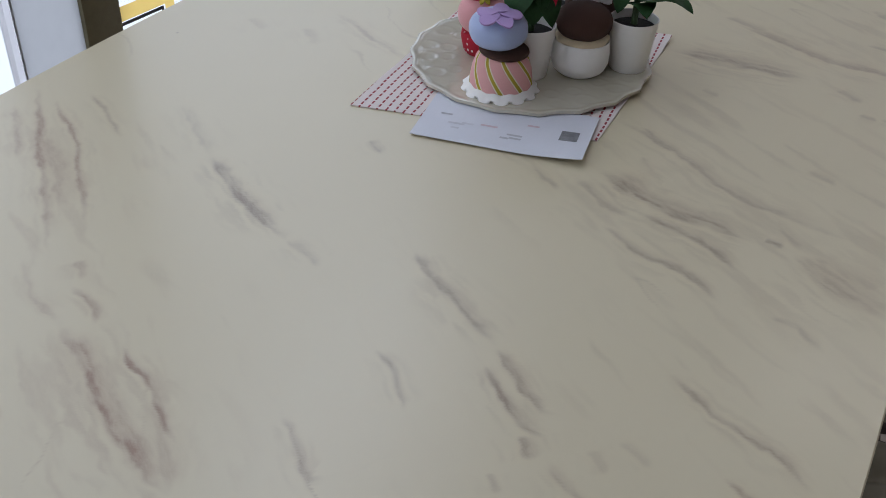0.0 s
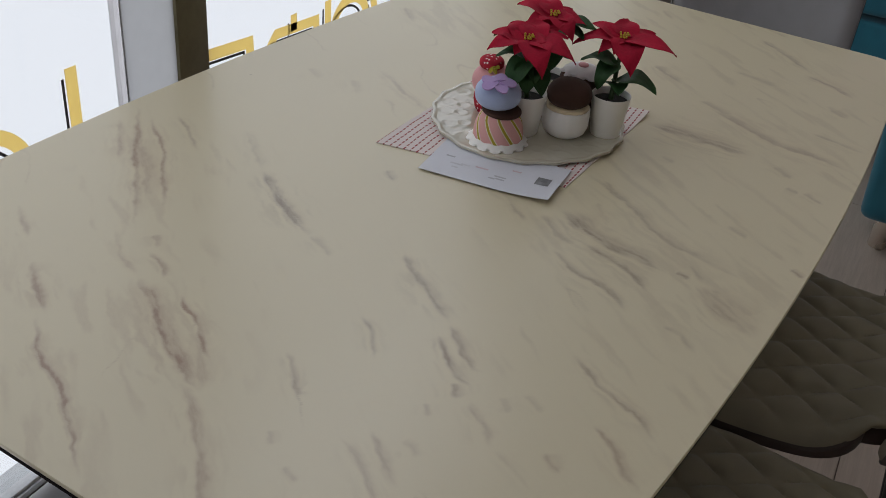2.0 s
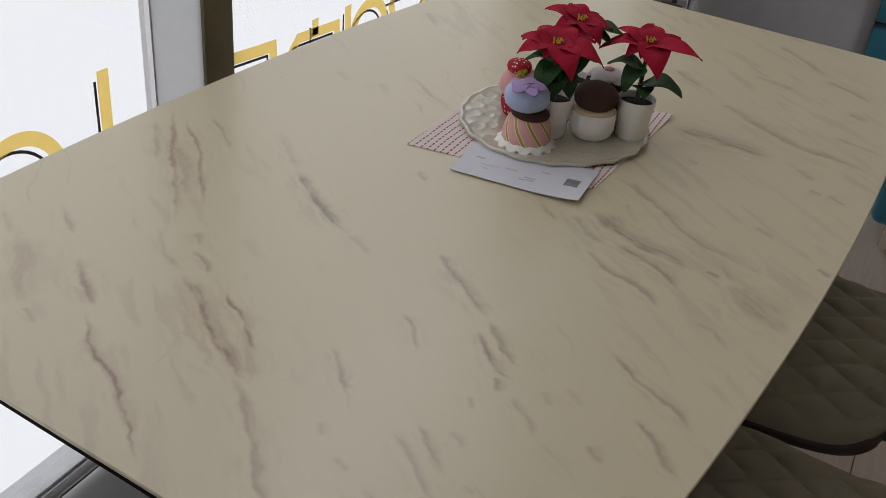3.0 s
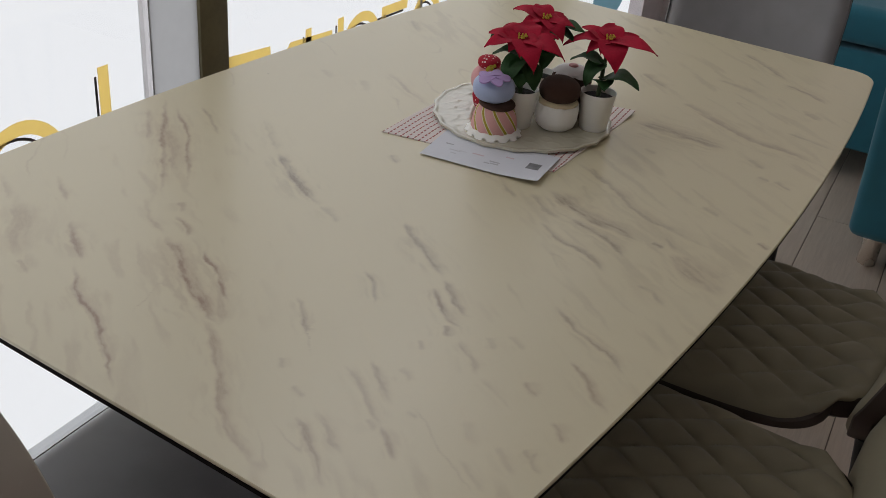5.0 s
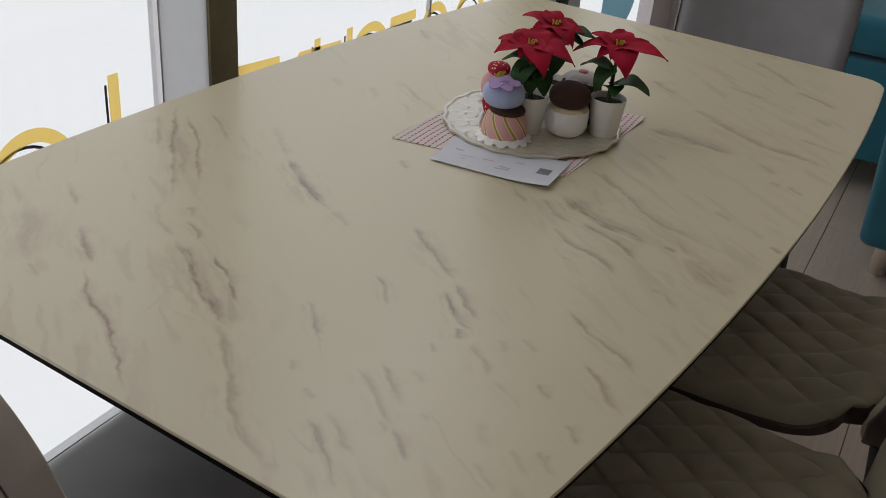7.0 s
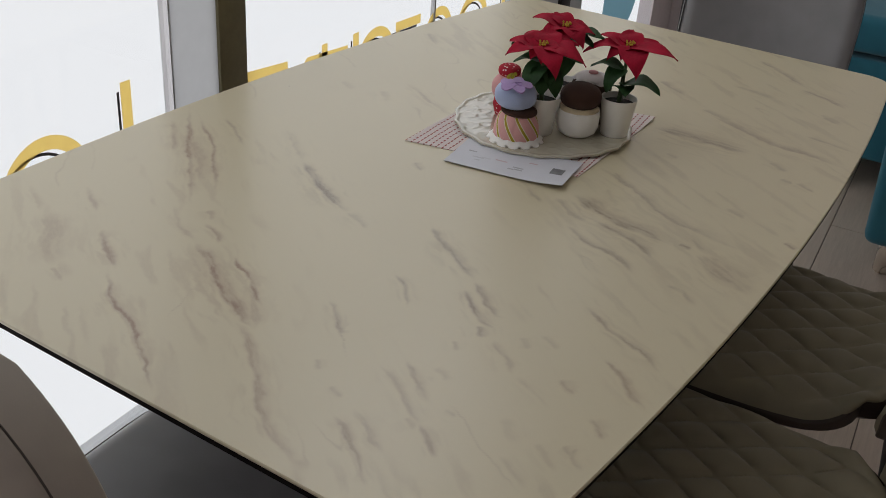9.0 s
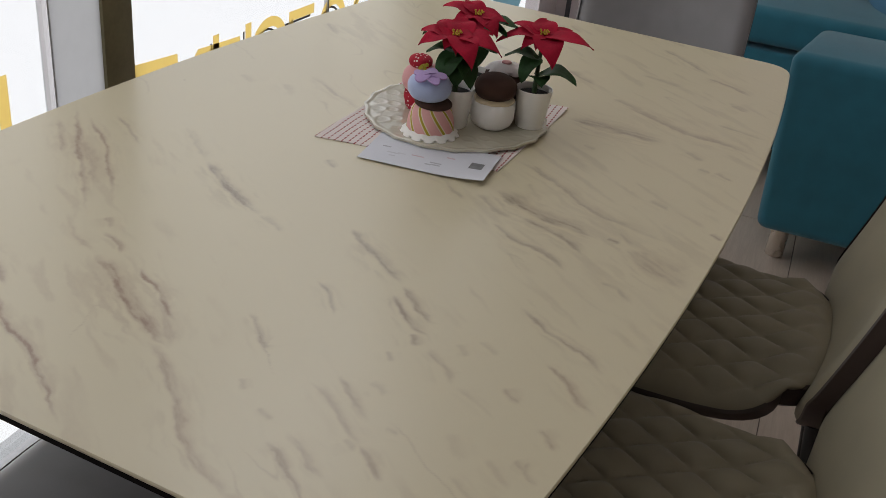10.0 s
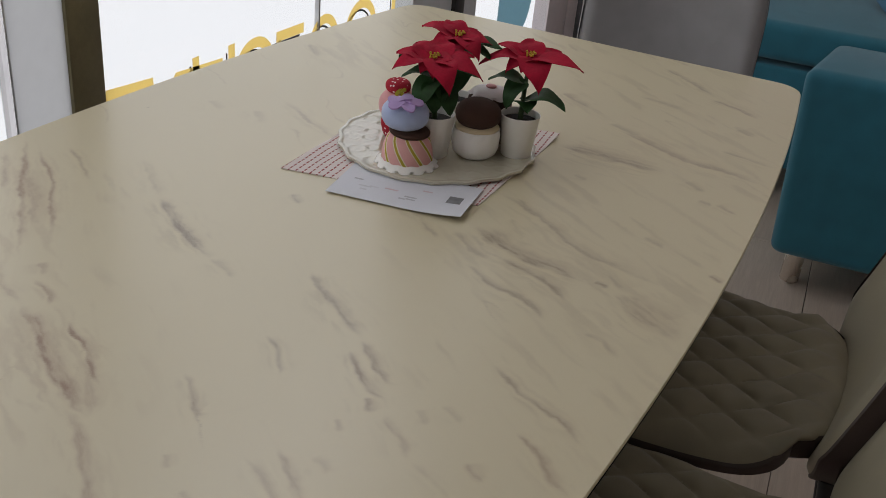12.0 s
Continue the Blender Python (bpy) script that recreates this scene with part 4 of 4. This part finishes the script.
def felt_flower(n, r, z, width=0.62, dip=0.15):
    """Flat rounded felt petals."""
    bm = bmesh.new()
    for k in range(n):
        a = 2 * math.pi * k / n + 0.3
        vs, up = [], []
        for i in range(14):
            b = 2 * math.pi * i / 14
            x, y = r * 0.52 + r * 0.48 * math.cos(b), r * 0.48 * width * 1.25 * math.sin(b)
            zz = z - dip * r * (x / r) ** 2 + 0.0014 * math.sin(b * 2 + k)
            p = (x * math.cos(a) - y * math.sin(a), x * math.sin(a) + y * math.cos(a))
            vs.append(bm.verts.new((*p, zz + 0.0004 * (k % 2))))
            up.append(bm.verts.new((*p, zz + 0.0018 + 0.0004 * (k % 2))))
        bm.faces.new(vs)
        bm.faces.new(up)
        for i in range(14):
            bm.faces.new((vs[i], vs[(i + 1) % 14], up[(i + 1) % 14], up[i]))
    return bm


CUPS = "felt cupcakes on the plate"
blue = on_table("toy_cupcake", "blue felt cupcake with lilac flower and striped pink base", "toy cupcake", -0.119, 0.104, ON, 0, CUPS)
part("frill", spun([(0.0315, 0.0105), (0.0345, 0.0085), (0.0385, 0.0042), (0.0402, 0.0012), (0.0392, 0.0002), (0.0370, 0.0028), (0.0320, 0.0075)], 104, lambda a, i: 1 + (0.16 * (abs(math.sin(6.5 * a)) ** 0.7 - 0.62) if i in (3, 4) else 0.03 * math.cos(13 * a))), WHITE_FELT, blue, "white scalloped felt frill")
part("cup", spun([(0, 0.001), (0.031, 0.0015), (0.0338, 0.006), (0.0335, 0.014), (0.0316, 0.026), (0.0280, 0.037), (0.024, 0.0425), (0, 0.044)], 56), STRIPED, blue, "pink felt cup with olive stripes")
part("filling", spun(dome(0.0268, 0.012, 0.0395), 48), BROWN_FELT, blue, "brown felt layer", pose(-0.001, 0, 0, 0, 3, 0))
part("topping", spun(dome(0.0310, 0.040, 0.047, power=2.3), 56, lambda a, i: 1 + 0.012 * math.cos(6 * a)), BLUE_FELT, blue, "pale blue felt dome", pose(-0.0065, 0, 0))
part("flower", felt_flower(5, 0.0245, 0.0882, 0.60, 0.10), LILAC_FELT, blue, "lilac felt flower", pose(-0.0045, -0.004, -0.0005, 6, 0, 10))

choc = on_table("toy_cupcake", "white felt cupcake with chocolate brown top and cream layer", "toy cupcake", -0.0545, 0.182, ON, 10, CUPS)
part("cup", spun([(0, 0.0), (0.021, 0.0006), (0.0280, 0.006), (0.0318, 0.016), (0.0322, 0.030), (0.0310, 0.040), (0.0302, 0.0405), (0.0290, 0.036), (0, 0.034)], 56, lambda a, i: 1 + 0.012 * math.sin(11 * a + i)), WHITE_FELT, choc, "white felt cup")
part("filling", spun(dome(0.0296, 0.014, 0.034), 48, lambda a, i: 1 + 0.03 * math.sin(7 * a)), CREAM_FELT, choc, "cream felt layer")
part("topping", spun(dome(0.0308, 0.0400, 0.0395, power=2.2), 56, lambda a, i: 1 + 0.012 * math.cos(5 * a)), BROWN_FELT, choc, "chocolate brown felt dome")

iced = on_table("toy_cupcake", "brown felt cupcake with pale grey icing and pink dot", "toy cupcake", -0.062, 0.246, ON - 0.0005, 0, CUPS)
part("cup", spun([(0, 0.0), (0.026, 0.0006), (0.0290, 0.006), (0.0315, 0.024), (0.0300, 0.036), (0, 0.038)], 48), BROWN_FELT, iced, "brown felt cup")
part("topping", spun(dome(0.0310, 0.0405, 0.034), 56), BROWN_FELT, iced, "brown felt dome")
part("icing", spun([(0.0292, 0.0665), (0.0268, 0.0705), (0.022, 0.0738), (0.014, 0.0762), (0.0, 0.0775), (0.0, 0.0755), (0.0205, 0.0722), (0.0252, 0.0690), (0.0280, 0.0655)], 72, lambda a, i: 1 + (0.12 * math.cos(9 * a) if i in (0, 8) else 0.015 * math.cos(9 * a))), GREY_FELT, iced, "pale grey scalloped icing")
part("dot", spun(dome(0.0075, 0.005, 0.0755), 20), PINK_FELT, iced, "pink felt dot")

pink = on_table("toy_cupcake", "pink felt cupcake with strawberry and red dotted base", "toy cupcake", -0.168, 0.187, ON, 0, CUPS)
part("cup", spun([(0, 0.0), (0.022, 0.0006), (0.0245, 0.005), (0.0275, 0.018), (0.0265, 0.026), (0, 0.028)], 48), RED_DOTS, pink, "red dotted felt cup")
part("topping", spun(dome(0.0320, 0.046, 0.022, power=2.3), 56), PINK_FELT, pink, "pink felt dome")
part("strawberry", spun(dome(0.0175, 0.020, 0.0625), 40), RED_DOTS, pink, "red felt strawberry with white dots", pose(-0.005, -0.005, 0))
part("strawberry_leaf", felt_flower(5, 0.009, 0.0, 0.5, 0.2), GREEN_FELT, pink, "yellow-green felt leaf", pose(0.004, -0.019, 0.0710, 50, 0, 20))


# ---- potted poinsettias ----
def petal_blade(length, width, droop, curl, seed, fold=0.10, oval=0.85):
    """A pointed bract that grows along +x and bends down."""
    rnd = random.Random(seed)
    wave = rnd.uniform(0, 6)

    def f(u, v):
        s = 2 * v - 1
        w = width / 2 * (math.sin(math.pi * u ** 0.72) ** oval * (1 - 0.28 * u) + 0.05 * (1 - u))
        x = length * (u - 0.10 * u * u * droop)
        z = curl * length * 0.35 * math.sin(u * math.pi * 0.8) - droop * length * 0.55 * u ** 2.2
        z += fold * width * (abs(s) - 0.3) * (1 - u) + 0.035 * width * math.sin(u * 9 + wave + 2 * s)
        return x, w * s, z

    bm = grid(14, 8, f)
    geo = bmesh.ops.extrude_face_region(bm, geom=bm.faces[:])
    bmesh.ops.translate(bm, vec=(0, 0, -0.0005), verts=[v for v in geo["geom"] if isinstance(v, bmesh.types.BMVert)])
    return bm


def poinsettia(label, x, y, top, turn, petals, leaves, r=0.064, tilt=(9, 4)):
    """A white pot with soil, a stem, leaves and one red star of bracts."""
    p = on_table("potted_poinsettia", label, "potted plant", x, y, ON, 0, "potted poinsettias")
    part("pot", spun([(0, 0.0), (0.0195, 0.0), (0.0208, 0.0015), (0.0268, 0.0560), (0.0272, 0.0580), (0.0266, 0.0588), (0.0256, 0.0580), (0.0245, 0.047), (0, 0.047)], 64), POT, p, "smooth white plastic pot")
    part("soil", spun([(0.0247, 0.0490), (0.020, 0.0505), (0.010, 0.0512), (0, 0.0515)], 32, lambda a, i: 1 + 0.02 * math.sin(5 * a + i) if i else 1), SOIL, p, "dark soil")
    tx, ty, tz = top[0] - x, top[1] - y, top[2] - ON
    mid = (tx * 0.35, ty * 0.35, 0.045 + (tz - 0.045) * 0.55)
    part("stem", tube([(0, 0, 0.045), mid, (tx, ty, tz - 0.004)], [0.0038, 0.0030, 0.0026], 10), STEM, p, "green stem")
    star = pose(tx, ty, tz, tilt[0], tilt[1], turn)
    for k, (a, length, width, droop, curl) in enumerate(petals):
        part("petal", petal_blade(length * r, 0.90 * width * r, droop, curl, k + 3), PETAL, p, "red fabric bract", star @ pose(0, 0, -0.0012 * (k % 3), 0, 0, a))
    for k, (a, length, droop, h) in enumerate(leaves):
        part("leaf", petal_blade(length * 1.12, length * 0.98, min(droop, 0.5), 0.5, k + 50, 0.10, 0.62), LEAF, p, "dark green leaf", pose(mid[0] * h, mid[1] * h, 0.045 + (tz - 0.055) * h, 0, -12 if droop < 0.95 else 42, a))
    rnd = random.Random(turn)
    bm = bmesh.new()
    for k in range(12):
        a, d = k * 2.4, 0.0022 * math.sqrt(k)
        bmesh.ops.create_icosphere(bm, subdivisions=1, radius=rnd.uniform(0.0013, 0.0021), matrix=Matrix.Translation((d * math.cos(a), d * math.sin(a), 0.004 + rnd.uniform(0, 0.003))))
    part("flower_centre", bm, POLLEN, p, "yellow flower buds", star)
    return p


poinsettia("small red poinsettia in white pot behind blue cupcake", -0.104, 0.152, (-0.107, 0.139, 0.891), 0,
           ((-46, 1.05, 0.82, 0.66, 0.45), (4, 1.12, 0.80, 0.48, 0.45), (50, 0.95, 0.76, 0.25, 0.4), (95, 0.90, 0.76, 0.1, 0.4), (142, 0.82, 0.74, 0.2, 0.5), (184, 0.82, 0.76, 0.22, 0.5), (224, 0.90, 0.70, 0.40, 0.4), (262, 0.5, 0.60, 0.6, 0.5), (-66, 0.55, 0.6, 0.6, 0.5), (20, 0.5, 0.5, 0.1, 0.5)),
           ((-112, 0.046, 1.3, 0.80), (-70, 0.040, 1.5, 0.72), (-150, 0.042, 0.9, 0.78), (170, 0.056, 0.5, 0.95), (20, 0.050, 0.7, 0.85), (-20, 0.044, 1.2, 0.7)))
poinsettia("small red poinsettia in white pot beside chocolate cupcake", -0.007, 0.218, (-0.011, 0.240, 0.887), 0,
           ((-56, 1.0, 0.86, 0.75, 0.35), (-2, 1.20, 0.64, 0.10, 0.45), (50, 0.78, 0.72, 0.05, 0.4), (105, 0.80, 0.7, 0.05, 0.4), (160, 0.90, 0.6, 0.2, 0.4), (200, 1.10, 0.62, 0.55, 0.4), (232, 0.62, 0.6, 0.9, 0.4), (268, 0.45, 0.6, 0.8, 0.4), (20, 0.5, 0.5, 0.1, 0.5)),
           ((-8, 0.058, 0.5, 0.42), (-125, 0.042, 1.0, 0.78), (-165, 0.046, 0.7, 0.7), (-60, 0.036, 0.6, 0.36) ))
poinsettia("small red poinsettia in white pot at the back of the plate", -0.108, 0.232, (-0.104, 0.214, 0.903), 0,
           ((-30, 0.78, 0.68, 0.7, 0.45), (22, 0.74, 0.62, 0.4, 0.4), (75, 0.66, 0.6, 0.2, 0.4), (130, 0.80, 0.6, 0.2, 0.5), (172, 0.95, 0.66, 0.25, 0.5), (-80, 0.8, 0.7, 0.8, 0.4), (220, 0.6, 0.6, 0.4, 0.4), (45, 0.5, 0.5, 0.1, 0.5)),
           ((-10, 0.046, 0.9, 0.85), (100, 0.045, 0.5, 0.7), (12, 0.054, 0.35, 0.9), (-60, 0.04, 1.0, 0.7)))

# ---- floor boards ----
BOARD_W, BOARD_L = 0.226, 1.25
FLOOR_Y0, FLOOR_Y1 = -3.098, 3.298
board_mesh = mesh_of("plank", box(BOARD_W - 0.0025, BOARD_L - 0.0025, 0.008, 0.0008, (0, 0, -0.0085), 1), LAMINATE, False)
for i in range(22):
    for j in range(-1, 6):
        mid = -3.2 + BOARD_L * j + (i * 0.47) % BOARD_L
        low, high = max(mid - BOARD_L / 2, FLOOR_Y0), min(mid + BOARD_L / 2, FLOOR_Y1)
        if high - low < 0.08:
            continue
        b = new("plank", board_mesh)
        b.parent = floor
        b.matrix_basis = pose(WX + 0.105 + BOARD_W * (i + 0.5), (low + high) / 2, 0) @ Matrix.Diagonal((1, (high - low) / BOARD_L, 1, 1))
